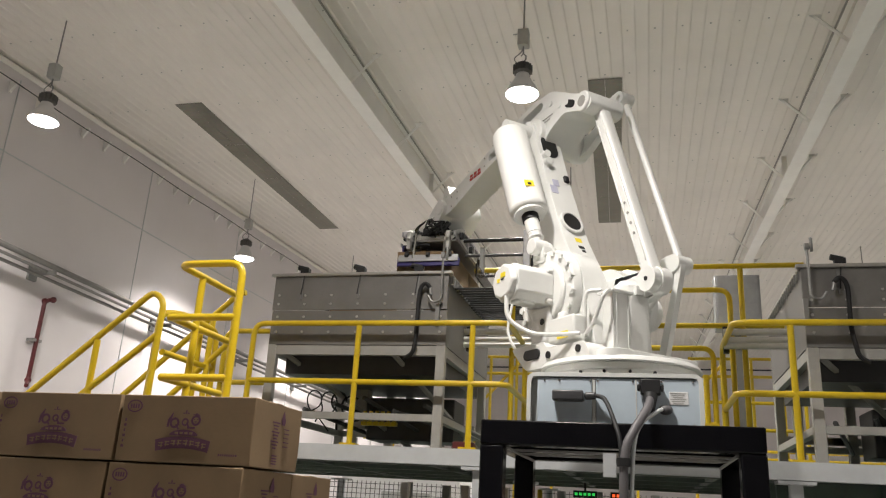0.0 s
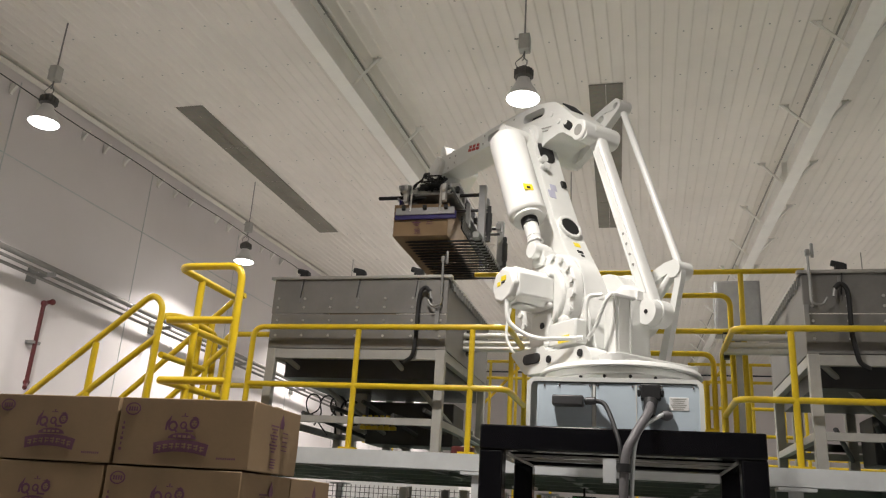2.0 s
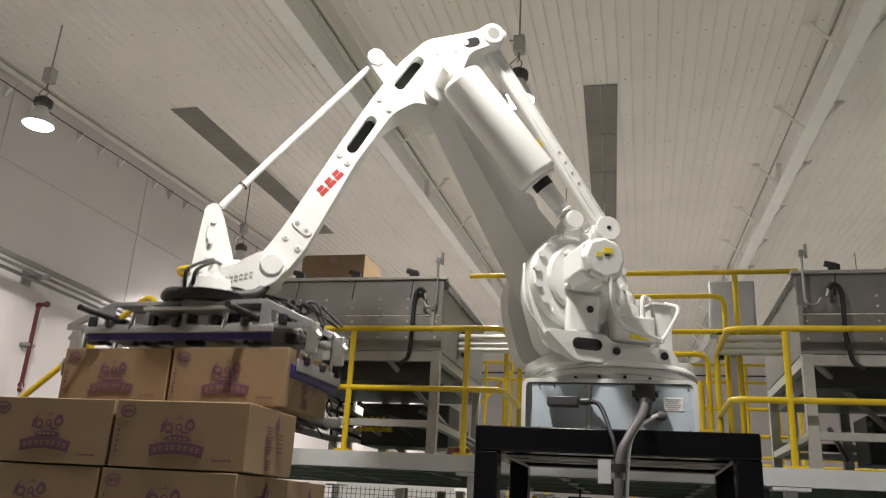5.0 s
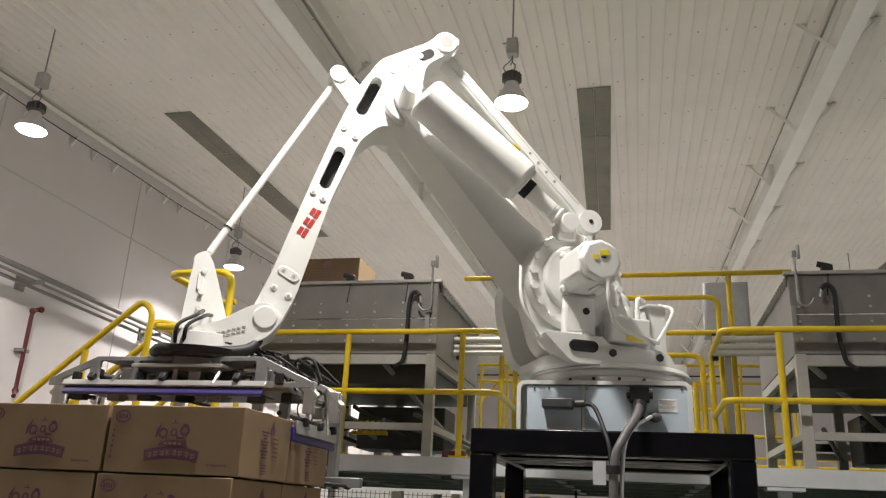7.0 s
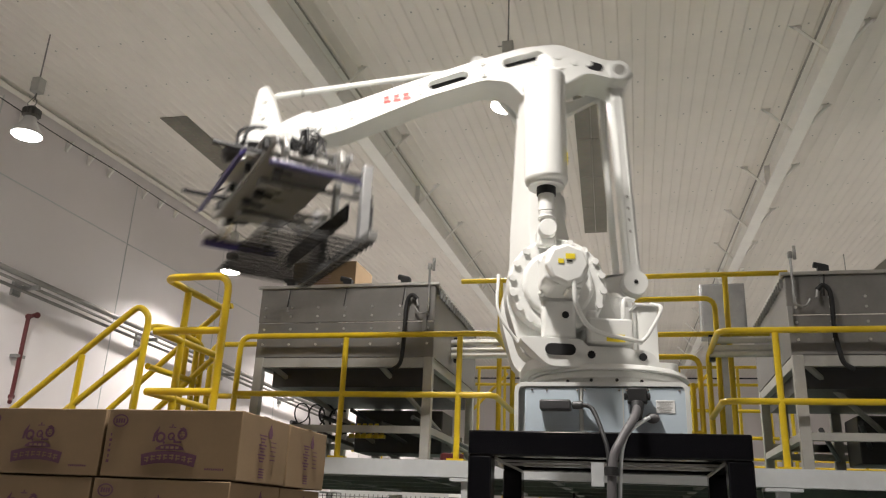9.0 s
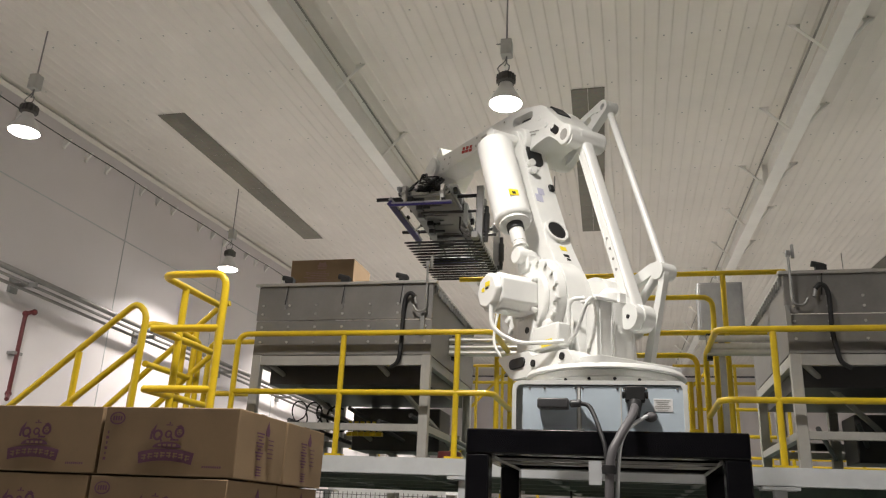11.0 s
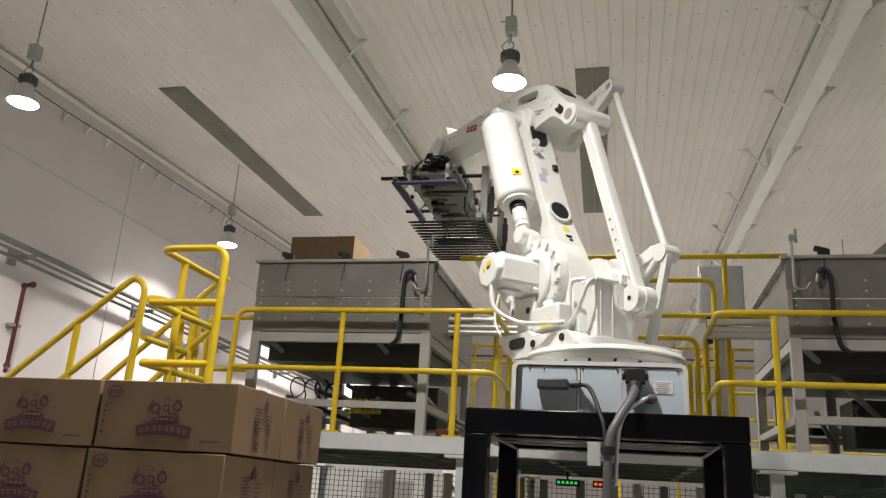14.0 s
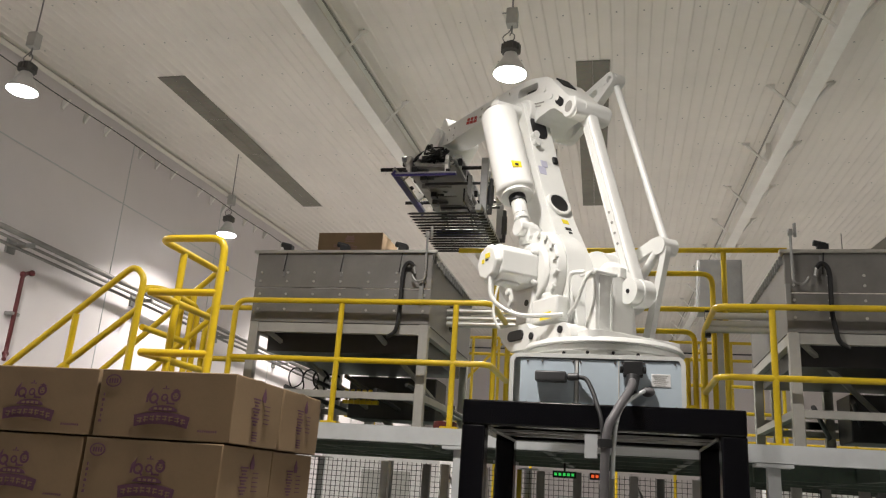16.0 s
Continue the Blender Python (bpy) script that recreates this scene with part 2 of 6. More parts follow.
def build_shell():
    thing("floor", one(add_box, ((HX0 + HX1) / 2, (HY0 + HY1) / 2, -0.1), (HX1 - HX0 + 0.6, HY1 - HY0 + 0.6, 0.2)), FLOOR,
          "grey epoxy-coated factory floor", "floor", kind="structure")
    for nm, c, s in (("wall_west", (HX0 - 0.1, 8, 4), (0.2, 44.4, 8)), ("wall_east", (HX1 + 0.1, 8, 4), (0.2, 44.4, 8)),
                     ("wall_north", (3, HY1 + 0.1, 4), (22, 0.2, 8)), ("wall_south", (3, HY0 - 0.1, 4), (22, 0.2, 8))):
        thing(nm, one(add_box, c, s), WALL_WHITE, "white insulated sandwich panel wall", "wall", kind="structure")
    # roof sheet with ribs running away along y
    bm = bmesh.new()
    x = HX0
    prof = []
    while x < HX1:
        prof += [(x, 0.0), (x + 0.118, 0.0), (x + 0.130, 0.009), (x + 0.144, 0.009), (x + 0.156, 0.0)]
        x += 0.156
    prof.append((HX1, 0.0))
    rows = []
    for y in (HY0, HY1):
        rows.append([bm.verts.new((px, y, roof_z(y) - pz)) for px, pz in prof])
    top = [[bm.verts.new((px, y, roof_z(y) + 0.15)) for px in (HX0, HX1)] for y in (HY0, HY1)]
    for i in range(len(prof) - 1):
        bm.faces.new((rows[0][i], rows[0][i + 1], rows[1][i + 1], rows[1][i]))
    bm.faces.new((top[0][0], top[0][1], top[1][1], top[1][0]))
    thing("ceiling", bm, CEIL_WHITE, "white ribbed steel roof sheeting seen from below", "ceiling", kind="structure")
    # unlit translucent roof strips
    for sx, y0, y1 in ((-6.43, 2.5, 8.6), (-0.37, 2.72, 8.8), (5.9, 7.0, 12.5)):
        bm = bmesh.new()
        for k in range(4):
            a, b = y0 + (y1 - y0) * k / 4, y0 + (y1 - y0) * (k + 1) / 4 - 0.012
            for j in range(2):
                xa, lean = sx + 0.225 * j, 0.035
                vs = [bm.verts.new((px, py, roof_z(py) - pz)) for px, py, pz in
                      ((xa - lean * (a - y0), a, 0.014), (xa + 0.22 - lean * (a - y0), a, 0.014), (xa + 0.22 - lean * (b - y0), b, 0.014), (xa - lean * (b - y0), b, 0.014))]
                up = [bm.verts.new((v.co.x, v.co.y, v.co.z + 0.004)) for v in vs]
                bm.faces.new(vs)
                bm.faces.new(up[::-1])
                for q in range(4):
                    bm.faces.new((vs[q], vs[(q + 1) % 4], up[(q + 1) % 4], up[q]))
        thing("skylight_strip", bm, SKYLIGHT, "dark translucent skylight strip in the white roof", "skylight", kind="structure")
    # screw rows under the purlins
    bm = bmesh.new()
    for k in range(-2, 16):
        y = 0.57 + 1.025 * k
        for j in range(int((HX1 - HX0) / 0.312)):
            x = HX0 + 0.06 + 0.312 * j
            add_box(bm, (x, y, roof_z(y) - 0.003), (0.018, 0.018, 0.007))
    thing("roof_screws", bm, LAMP_BOX, "rows of small grey screw heads in the roof sheeting", "screw", kind="stuff")


def build_beams():
    depth = 0.42
    for bx, lean in ((-3.335, -0.004), (2.635, -0.017), (8.7, -0.017)):
        top = empty("roof_beam", pose(bx, 0, 0))
        tagged(top, "white painted steel roof beam with fly braces", "beam", "roof beams", "structure")

        def tilted(c, s, turn=lean):
            bm = bmesh.new()
            for v in add_box(bm, c, s):
                v.co.z += SLOPE * v.co.y
                v.co.x += turn * v.co.y
            return bm
        part("web", tilted((0, 8, 7.03 - depth / 2), (0.012, 44, depth)), BEAM_WHITE, top)
        part("bottom_flange", tilted((0, 8, 7.03 - depth), (0.195, 44, 0.016)), BEAM_WHITE, top)
        part("top_flange", tilted((0, 8, 7.026), (0.20, 44, 0.014)), BEAM_WHITE, top)
        # grey strips paint the shade line where the beam meets the roof
        for sx in (-0.116, 0.116):
            part("edge_shade", tilted((sx, 8, 7.008), (0.022, 44, 0.014)), LEG_GREY, top, "grey strip painting the shade line along the beam")
        for k in range(-2, 12):
            y = 1.62 + 2.05 * k
            z, x = roof_z(y), lean * y
            part("web_stiffener", tilted((0, y, 7.03 - depth / 2), (0.17, 0.010, depth - 0.04)), BEAM_WHITE, top) if k % 3 == 2 else None
            for sgn in (1, -1):
                bm = bmesh.new()
                # a thin angle from the flange up to the purlin, with a small gusset at its head
                a, b = Vector((x + sgn * 0.06, y, z - depth + 0.03)), Vector((x + sgn * 0.40, y, z - 0.02))
                add_cyl(bm, a, b, 0.021, seg=4)
                add_prism(bm, [(x + sgn * 0.32, z - 0.004), (x + sgn * 0.46, z - 0.004), (x + sgn * 0.40, z - 0.06), (x + sgn * 0.34, z - 0.085)], y - 0.004, y + 0.004, "y")
                part("fly_brace", bm, BEAM_WHITE, top)


def build_wall_details():
    # panel joints, cable tray, bracket brackets and conduit on the west wall
    bm = bmesh.new()
    for k in range(-4, 9):
        add_box(bm, (HX0 + 0.004, 1.22 + 3.15 * k, 3.45), (0.008, 0.014, 6.9))
    add_box(bm, (HX0 + 0.004, 8, 5.83), (0.008, 44, 0.016))
    thing("wall_joint_trim", bm, GREY_PAINT, "thin grey joints between white wall panels", "trim", kind="structure")
    thing("wall_cornice", one(add_tube, [(HX0 + 0.04, HY0, roof_z(HY0) - 0.05), (HX0 + 0.04, HY1, roof_z(HY1) - 0.05)], 0.05, 4), CEIL_WHITE, "white folded trim where wall meets roof", "trim", kind="structure")
    cable = empty("wall_cable_run", pose(HX0, 0, 0))
    tagged(cable, "black cable on white brackets under the roof", "cable")
    part("cable", one(add_tube, [(0.14, y, 6.70 + 0.03 * y + 0.012 * math.sin(y * 2.1)) for y in np.arange(-6, 29, 0.5)], 0.008, 6), DARK_GREY, cable)
    for k in range(-3, 9):
        for j in range(3):
            y = 0.56 + 1.99 * k + 0.51 * j
            bm = bmesh.new()
            add_prism(bm, [(0.0, 0.0), (0.12, 0.0), (0.11, -0.03), (0.03, -0.14), (0.0, -0.14)], y - 0.02, y + 0.02, "y")
            add_box(bm, (0.02, y, -0.14), (0.03, 0.035, 0.04))
            bmesh.ops.translate(bm, verts=bm.verts, vec=(0, 0, 6.755 + 0.03 * y))
            part("bracket", bm, BEAM_WHITE, cable)
    tray = empty("wall_conduit", pose(HX0, 0, 0))
    tagged(tray, "pair of steel pipes on wall brackets", "pipe")
    for dz, dx, r in ((0.0, 0.30, 0.04), (-0.09, 0.27, 0.022), (-0.16, 0.20, 0.024)):
        part("pipe", one(add_cyl, (dx, -8, 4.755 + dz), (dx, 25, 3.93 + dz), r, seg=12), STEEL, tray)
    for y in np.arange(-0.75, 20, 2.92):
        z = 4.755 - (y + 8) * 0.025
        bm = bmesh.new()
        add_box(bm, (0.2, y, z - 0.10), (0.40, 0.05, 0.06))
        add_box(bm, (0.02, y, z - 0.10), (0.04, 0.16, 0.22))
        part("wall_bracket", bm, STEEL_DARK, tray, bevel=0.004)
    red = empty("fire_pipe", pose(HX0, 2.42, 0))
    tagged(red, "dark red painted fire pipe on the wall", "pipe")
    part("riser", one(add_tube, round_corners([(0.14, 0.14, 4.11), (0.10, 0.09, 4.105), (0.10, 0.0, 4.05), (0.10, 0.0, 2.93), (0.2, -0.12, 2.86)], 0.08), 0.029, 12), RED, red)
    for c in ((0.10, 0.0, 4.06), (0.13, 0.12, 4.11), (0.10, 0, 2.95)):
        part("coupling", one(add_ball, c, 0.046, 10), RED, red)
    part("clamp", one(add_box, (0.06, 0, 3.5), (0.12, 0.16, 0.04)), STEEL_DARK, red)


def lamp_thing():
    top = empty("pendant_lamp")
    tagged(top, "industrial high-bay pendant lamp, lit, pale acrylic shade on a rod", "lamp", "hall pendant lamps")
    prof = [(0.05, 0.25), (0.066, 0.235), (0.074, 0.20), (0.10, 0.145), (0.138, 0.085), (0.165, 0.03), (0.175, 0.0), (0.167, 0.0), (0.155, 0.03), (0.128, 0.08), (0.09, 0.135), (0.05, 0.17)]
    bm = bmesh.new()
    n = 28
    rings = [[bm.verts.new((r * math.cos(2 * math.pi * k / n), r * math.sin(2 * math.pi * k / n), z)) for k in range(n)] for r, z in prof]
    for a, b in zip(rings, rings[1:]):
        for k in range(n):
            bm.faces.new((a[k], a[(k + 1) % n], b[(k + 1) % n], b[k]))
    part("shade", bm, LAMP_SHELL, top)
    bm = bmesh.new()
    add_ball(bm, (0, 0, 0.005), 0.168, 24, (1, 1, 0.28))
    part("glass", bm, GLOW, top, "glowing round lamp glass")
    bm = bmesh.new()
    add_cyl(bm, (0, 0, 0.225), (0, 0, 0.25), 0.06, 0.092, 20)
    add_cyl(bm, (0, 0, 0.25), (0, 0, 0.335), 0.092, 0.088, 20)
    add_cyl(bm, (0, 0, 0.335), (0, 0, 0.375), 0.088, 0.035, 20)
    for k in range(14):
        a = 2 * math.pi * k / 14
        add_box(bm, (0.088 * math.cos(a), 0.088 * math.sin(a), 0.29), (0.024, 0.024, 0.08), pose(0, 0, 0))
    part("gear_housing", bm, LAMP_GREY, top, "dark finned gear housing")["kind"] = "stuff"
    bm = bmesh.new()
    add_tube(bm, [(0.0, 0, 0.37), (0.03, 0, 0.41), (0.03, 0, 0.45), (0, 0, 0.48), (-0.02, 0, 0.45)], 0.007, 6)
    add_tube(bm, smooth_path([(-0.06, 0, 0.36), (-0.09, 0, 0.43), (-0.03, 0, 0.49), (0.0, 0, 0.54)]), 0.006, 6)
    part("hook", bm, STEEL_DARK, top)
    part("control_box", one(add_box, (0, 0, 0.655), (0.115, 0.115, 0.19)), LAMP_BOX, top, bevel=0.01)
    part("rod", one(add_cyl, (0, 0, 0.48), (0, 0, 1.57), 0.009, seg=8), STEEL_DARK, top)
    part("side_arm", one(add_cyl, (0, 0, 0.72), (-0.11, 0, 0.72), 0.008, seg=6), STEEL_DARK, top)
    return top


def build_lamps():
    first = lamp_thing()
    first.matrix_basis = pose(*LAMPS[0], lamp_z(LAMPS[0][1]))
    for lx, ly in LAMPS[1:]:
        copy_thing(first, pose(lx, ly, lamp_z(ly)))


# ---- platform ----
DECK = 2.0


def build_deck():
    deck = empty("platform_deck", pose(0, 0, 0))
    tagged(deck, "raised grey steel platform on columns", "platform", kind="structure")
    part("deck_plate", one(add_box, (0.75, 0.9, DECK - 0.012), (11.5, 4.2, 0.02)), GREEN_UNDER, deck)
    bm = bmesh.new()
    add_prism(bm, [(0, 0), (0.10, 0), (0.10, -0.012), (0.02, -0.012), (0.02, -0.098), (0.10, -0.098), (0.10, -0.11), (0, -0.11)], -5.0, 6.5, "x")
    bmesh.ops.translate(bm, verts=bm.verts, vec=(0, -1.27, DECK))
    part("edge_channel", bm, GREY_PAINT, deck, "light grey painted edge channel")
    for y in (-0.6, 0.2, 1.0, 1.8, 2.8):
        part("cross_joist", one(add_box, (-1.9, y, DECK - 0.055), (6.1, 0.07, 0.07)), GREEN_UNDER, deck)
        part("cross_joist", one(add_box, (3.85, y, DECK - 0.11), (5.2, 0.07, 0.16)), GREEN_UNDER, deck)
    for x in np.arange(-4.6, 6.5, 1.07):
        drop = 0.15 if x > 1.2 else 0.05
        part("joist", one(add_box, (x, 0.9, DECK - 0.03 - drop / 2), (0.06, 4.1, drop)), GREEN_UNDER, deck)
    for x in (-3.4, -0.83, 1.17, 3.6, 6.2):
        for y in (-1.2, 1.0, 2.9):
            bm = bmesh.new()
            add_box(bm, (x, y, (DECK - 0.13) / 2), (0.075, 0.075, DECK - 0.13))
            add_box(bm, (x, y, DECK - 0.125), (0.22, 0.16, 0.02))
            add_box(bm, (x, y, 0.01), (0.2, 0.2, 0.02))
            part("column", bm, GREY_PAINT, deck)


def rail_run(name, paths, label, r=0.0215):
    """One welded run of tube railing: a list of polylines, each a bar of its own."""
    top = empty(name)
    tagged(top, label, "railing", "yellow platform railings")
    for nm, pts in paths:
        part(nm, one(add_tube, round_corners(pts, 0.09), r, 12), YELLOW, top)
    return top


def rail_post(x, y, z0, z1):
    return ("post", [(x, y, z0), (x, y, (z0 + z1) / 2), (x, y, z1)])


def build_rails():
    y, zt, zm = -1.2, 2.895, 2.455
    left = [("top_rail", [(-2.65, y, 2.02), (-2.65, y, zt), (-0.66, y, zt), (-0.66, -0.35, zt), (-0.66, -0.35, 2.02)]),
            ("mid_rail", [(-2.65, y, zm), (-0.66, y, zm), (-0.66, -0.35, zm)]),
            rail_post(-1.79, y, DECK, zt - 0.02), rail_post(-0.918, y, DECK, zt - 0.02)]
    run = rail_run("platform_railing", left, "yellow painted tube railing along the platform edge")
    for x in (-1.79, -0.918):
        part("base_plate", one(add_box, (x, y, DECK + 0.008), (0.12, 0.08, 0.014)), YELLOW, run)
    right = [("top_rail", [(0.86, -0.35, 2.02), (0.86, -0.35, zt), (0.86, y, zt), (4.6, y, zt), (4.6, y, 2.02)]),
             ("mid_rail", [(0.86, -0.35, zm - 0.03), (0.86, y, zm - 0.03), (4.6, y, zm - 0.03)]),
             rail_post(1.215, y, DECK, zt - 0.02), rail_post(2.2, y, DECK, zt - 0.02), rail_post(3.2, y, DECK, zt - 0.02)]
    run = rail_run("platform_railing", right, "yellow painted tube railing along the platform edge")
    part("base_plate", one(add_box, (1.215, y, DECK + 0.008), (0.12, 0.08, 0.014)), YELLOW, run)
    yb = -0.3
    rail_run("inner_railing", [
        ("top_rail", [(-1.12, yb, 3.565), (1.5, yb, 3.565)]),
        ("guard_rail", [(-0.2, yb, 3.37), (0.94, yb, 3.37), (0.94, yb, 2.02)]),
        ("mid_rail", [(-0.2, yb, 3.08), (1.45, yb, 3.08)]),
        rail_post(1.03, yb, DECK, 3.55), rail_post(-0.78, yb, DECK, 3.55),
        ("low_rail", [(-0.5, yb + 0.05, 2.91), (0.80, yb + 0.05, 2.91), (0.80, yb + 0.05, 2.02)]),
        rail_post(0.74, yb + 0.05, DECK, 2.7), ("toe_rail", [(0.7, yb + 0.05, 2.32), (0.82, yb + 0.05, 2.32)])],
        "yellow painted tube railing between the steel enclosures")
    far = [("top_rail", [(-0.9, 2.9, 2.92), (3.0, 2.9, 2.92)]), ("mid_rail", [(-0.9, 2.9, 2.62), (3.0, 2.9, 2.62)]), ("toe_rail", [(-0.9, 2.9, 2.3), (3.0, 2.9, 2.3)])]
    far += [rail_post(x, 2.9, DECK, 2.92) for x in (-0.9, -0.5, 0.6, 1.3, 2.0, 2.7)]
    rail_run("far_railing", far, "yellow tube railing at the far platform edge", 0.02)
    for x0, x1 in ((-1.95, -1.2), (0.85, 2.2)):
        low = [(nm, [(x0, 4.6, z), (x1, 4.6, z)]) for nm, z in (("top_rail", 3.74), ("mid_rail", 3.5))]
        low += [rail_post(x, 4.6, 0.0, 3.74) for x in np.arange(x0 + 0.05, x1 + 0.01, 0.38)]
        low.append(("hand_rail", [(x0 - 0.1, 4.72, 3.1), (x0 + 0.45, 4.72, 3.68)]))
        rail_run("far_railing", low, "yellow tube railing and handrail behind the platform", 0.021)
    far = [("top_rail", [(-5, 8.0, 2.8), (6, 8.0, 2.8)]), ("mid_rail", [(-5, 8.0, 2.3), (6, 8.0, 2.3)])]
    far += [rail_post(x, 8.0, 0, 2.8) for x in (-4.4, -2.9, -1.4, 0.1, 1.6, 3.1, 4.6)]
    rail_run("far_railing", far, "yellow tube railing beyond the platform", 0.025)


def build_stairs():
    # landing guard in front, then two sloping handrails to the lower left
    y = -2.75
    rail_run("landing_railing", [
        ("top_rail", [(-2.36, -2.03, 2.89), (-2.36, y, 2.89), (-1.94, y, 2.89), (-1.94, y, 0.02)]),
        ("mid_rail", [(-2.37, y, 2.57), (-1.94, y, 2.57)]), ("low_rail", [(-2.36, y, 2.225), (-1.94, y, 2.225)]),
        ("side_rail", [(-2.36, y, 2.57), (-2.36, -2.03, 2.57)]), ("side_rail", [(-2.36, y, 2.225), (-2.36, -2.03, 2.225)]),
        rail_post(-2.36, -2.48, 0.0, 2.88), rail_post(-2.36, -2.03, 0.0, 2.88)],
        "yellow tube guard railing round the stair landing")
    rail_run("stair_railing", [
        ("hand_rail", [(-6.1, -2.1, 0.26), (-2.96, -2.1, 2.91), (-2.87, -2.1, 2.84), (-2.89, -2.1, 1.2)]),
        ("mid_rail", [(-5.7, -2.1, 0.3), (-2.87, -2.1, 2.62)]),
        rail_post(-3.335, -2.1, 1.0, 2.57), rail_post(-4.5, -2.1, 0.1, 1.6),
        ("side_mid_rail", [(-2.85, -2.06, 2.5), (-2.85, -1.42, 2.5)]),
        ("end_post", [(-2.94, -2.04, 1.0), (-2.92, -2.04, 2.78), (-2.84, -1.9, 2.80), (-2.84, -1.42, 2.78), (-2.84, -1.40, 1.9)])],
        "yellow sloping stair handrail with a mid rail")
    rail_run("stair_railing", [
        ("hand_rail", [(-5.6, -1.5, 0.35), (-2.66, -1.5, 3.05), (-2.60, -1.5, 3.06)]),
        ("mid_rail", [(-4.9, -1.5, 0.6), (-2.66, -1.5, 2.70)]),
        rail_post(-2.93, -1.5, 1.2, 2.80), rail_post(-2.84, -1.5, 1.2, 2.88),
        ("back_rail", [(-3.06, -0.9, 2.0), (-3.06, -0.9, 2.90), (-2.62, -0.9, 2.90)]),
        ("back_mid_rail", [(-3.06, -0.9, 2.48), (-2.62, -0.9, 2.48)])],
        "yellow sloping stair handrail beside the landing")
    steps = empty("stairs")
    tagged(steps, "steel stairs with grey treads up to the platform", "stairs", kind="structure")
    for k in range(11):
        part("tread", one(add_box, (-5.0 + 0.225 * k, -1.78, 0.18 * (k + 1) - 0.02), (0.26, 0.62, 0.03)), STEEL_DARK, steps)
    for yy in (-2.1, -1.46):
        bm = bmesh.new()
        add_prism(bm, [(-5.2, 0.0), (-4.9, 0.0), (-2.6, 1.85), (-2.6, 2.0), (-2.85, 2.0)], yy - 0.01, yy + 0.01, "y")
        part("stringer", bm, GREY_PAINT, steps)


# ---- enclosures on the platform ----
def build_enclosure(x0, x1, y0, y1, cable_x, arm_x):
    top = empty("steel_enclosure", pose(0, 0, 0))
    tagged(top, "riveted grey steel enclosure on a frame with legs", "enclosure", "steel enclosures")
    zb, zt, t = 2.75, 3.295, 0.012
    zs = 3.02
    # front in two courses, the upper set 12 mm proud of the lower
    for a, b, dy in ((zb, zs - 0.003, 0.0), (zs + 0.003, zt, -0.010)):
        part("front_panel", one(add_box, ((x0 + x1) / 2, y0 + t / 2 + dy, (a + b) / 2), (x1 - x0, t, b - a)), STEEL, top, bevel=0.002)
    part("back_panel", one(add_box, ((x0 + x1) / 2, y1 - t / 2, (zb + zt) / 2), (x1 - x0, t, zt - zb)), STEEL, top)
    for x in (x0, x1 - t):
        part("side_panel", one(add_box, (x + t / 2, (y0 + y1) / 2, (zb + zt) / 2), (t, y1 - y0 - 0.03, zt - zb)), STEEL, top)
    bm = bmesh.new()
    add_box(bm, ((x0 + x1) / 2, y0 - 0.005, zt + 0.012), (x1 - x0 + 0.06, 0.05, 0.024))
    add_box(bm, (x1 - 0.01, (y0 + y1) / 2, zt + 0.010), (0.05, y1 - y0, 0.02))
    add_box(bm, (x0 + 0.01, (y0 + y1) / 2, zt + 0.010), (0.05, y1 - y0, 0.02))
    part("rim", bm, ALU, top, "bright folded rim", bevel=0.003)
    part("conveyor_bed", one(add_box, ((x0 + x1) / 2, (y0 + y1) / 2, zb + 0.02), (x1 - x0 - 0.06, y1 - y0 - 0.06, 0.02)), STEEL_DARK, top)
    bm = bmesh.new()
    n = int((x1 - x0) / 0.23)
    for row, z in enumerate((zb + 0.10, zs - 0.05, zs + 0.05, zs + 0.12)):
        for k in range(n + 1):
            x = x0 + 0.05 + (x1 - x0 - 0.1) * k / n
            dy = -0.010 if z > zs else 0
            add_cyl(bm, (x, y0 + dy - 0.006, z), (x, y0 + dy + 0.004, z), 0.010, seg=8)
    part("rivets", bm, ALU, top)["kind"] = "stuff"
    for k in range(int((y1 - y0) / 0.085)):
        sx = x1 if x0 < 0 else x0
        bm = one(add_box, (sx + (0.012 if x0 < 0 else -0.012), y0 + 0.06 + 0.085 * k, zt - 0.035), (0.020, 0.014, 0.06))
        part("side_clip", bm, STEEL_DARK, top)
    for k in range(1, n, 2):
        x = x0 + (x1 - x0) * k / n
        part("seam_strip", one(add_box, (x, y0 - 0.014, zt - 0.10), (0.016, 0.008, 0.17)), STEEL_DARK, top)
    # table frame under it
    for z, h in ((zb - 0.04, 0.07), (2.22, 0.05)):
        for y in (y0 + 0.03, y1 - 0.03):
            part("cross_bar", one(add_box, ((x0 + x1) / 2, y, z), (x1 - x0 - 0.08, 0.05, h)), LEG_GREY, top)
        for x in (x0 + 0.03, x1 - 0.03):
            part("side_bar", one(add_box, (x, (y0 + y1) / 2, z), (0.05, y1 - y0 - 0.08, h)), LEG_GREY, top)
    for x in (x0 + 0.035, x1 - 0.035, (x0 + x1) / 2):
        for y in (y0 + 0.03, y1 - 0.03):
            if abs(x - (x0 + x1) / 2) < 0.1 and y < 0:
                continue
            bm = bmesh.new()
            add_box(bm, (x, y, (zb + DECK) / 2), (0.07, 0.06, zb - DECK))
            add_box(bm, (x, y, DECK + 0.006), (0.13, 0.12, 0.012))
            part("leg", bm, LEG_GREY, top, bevel=0.004)
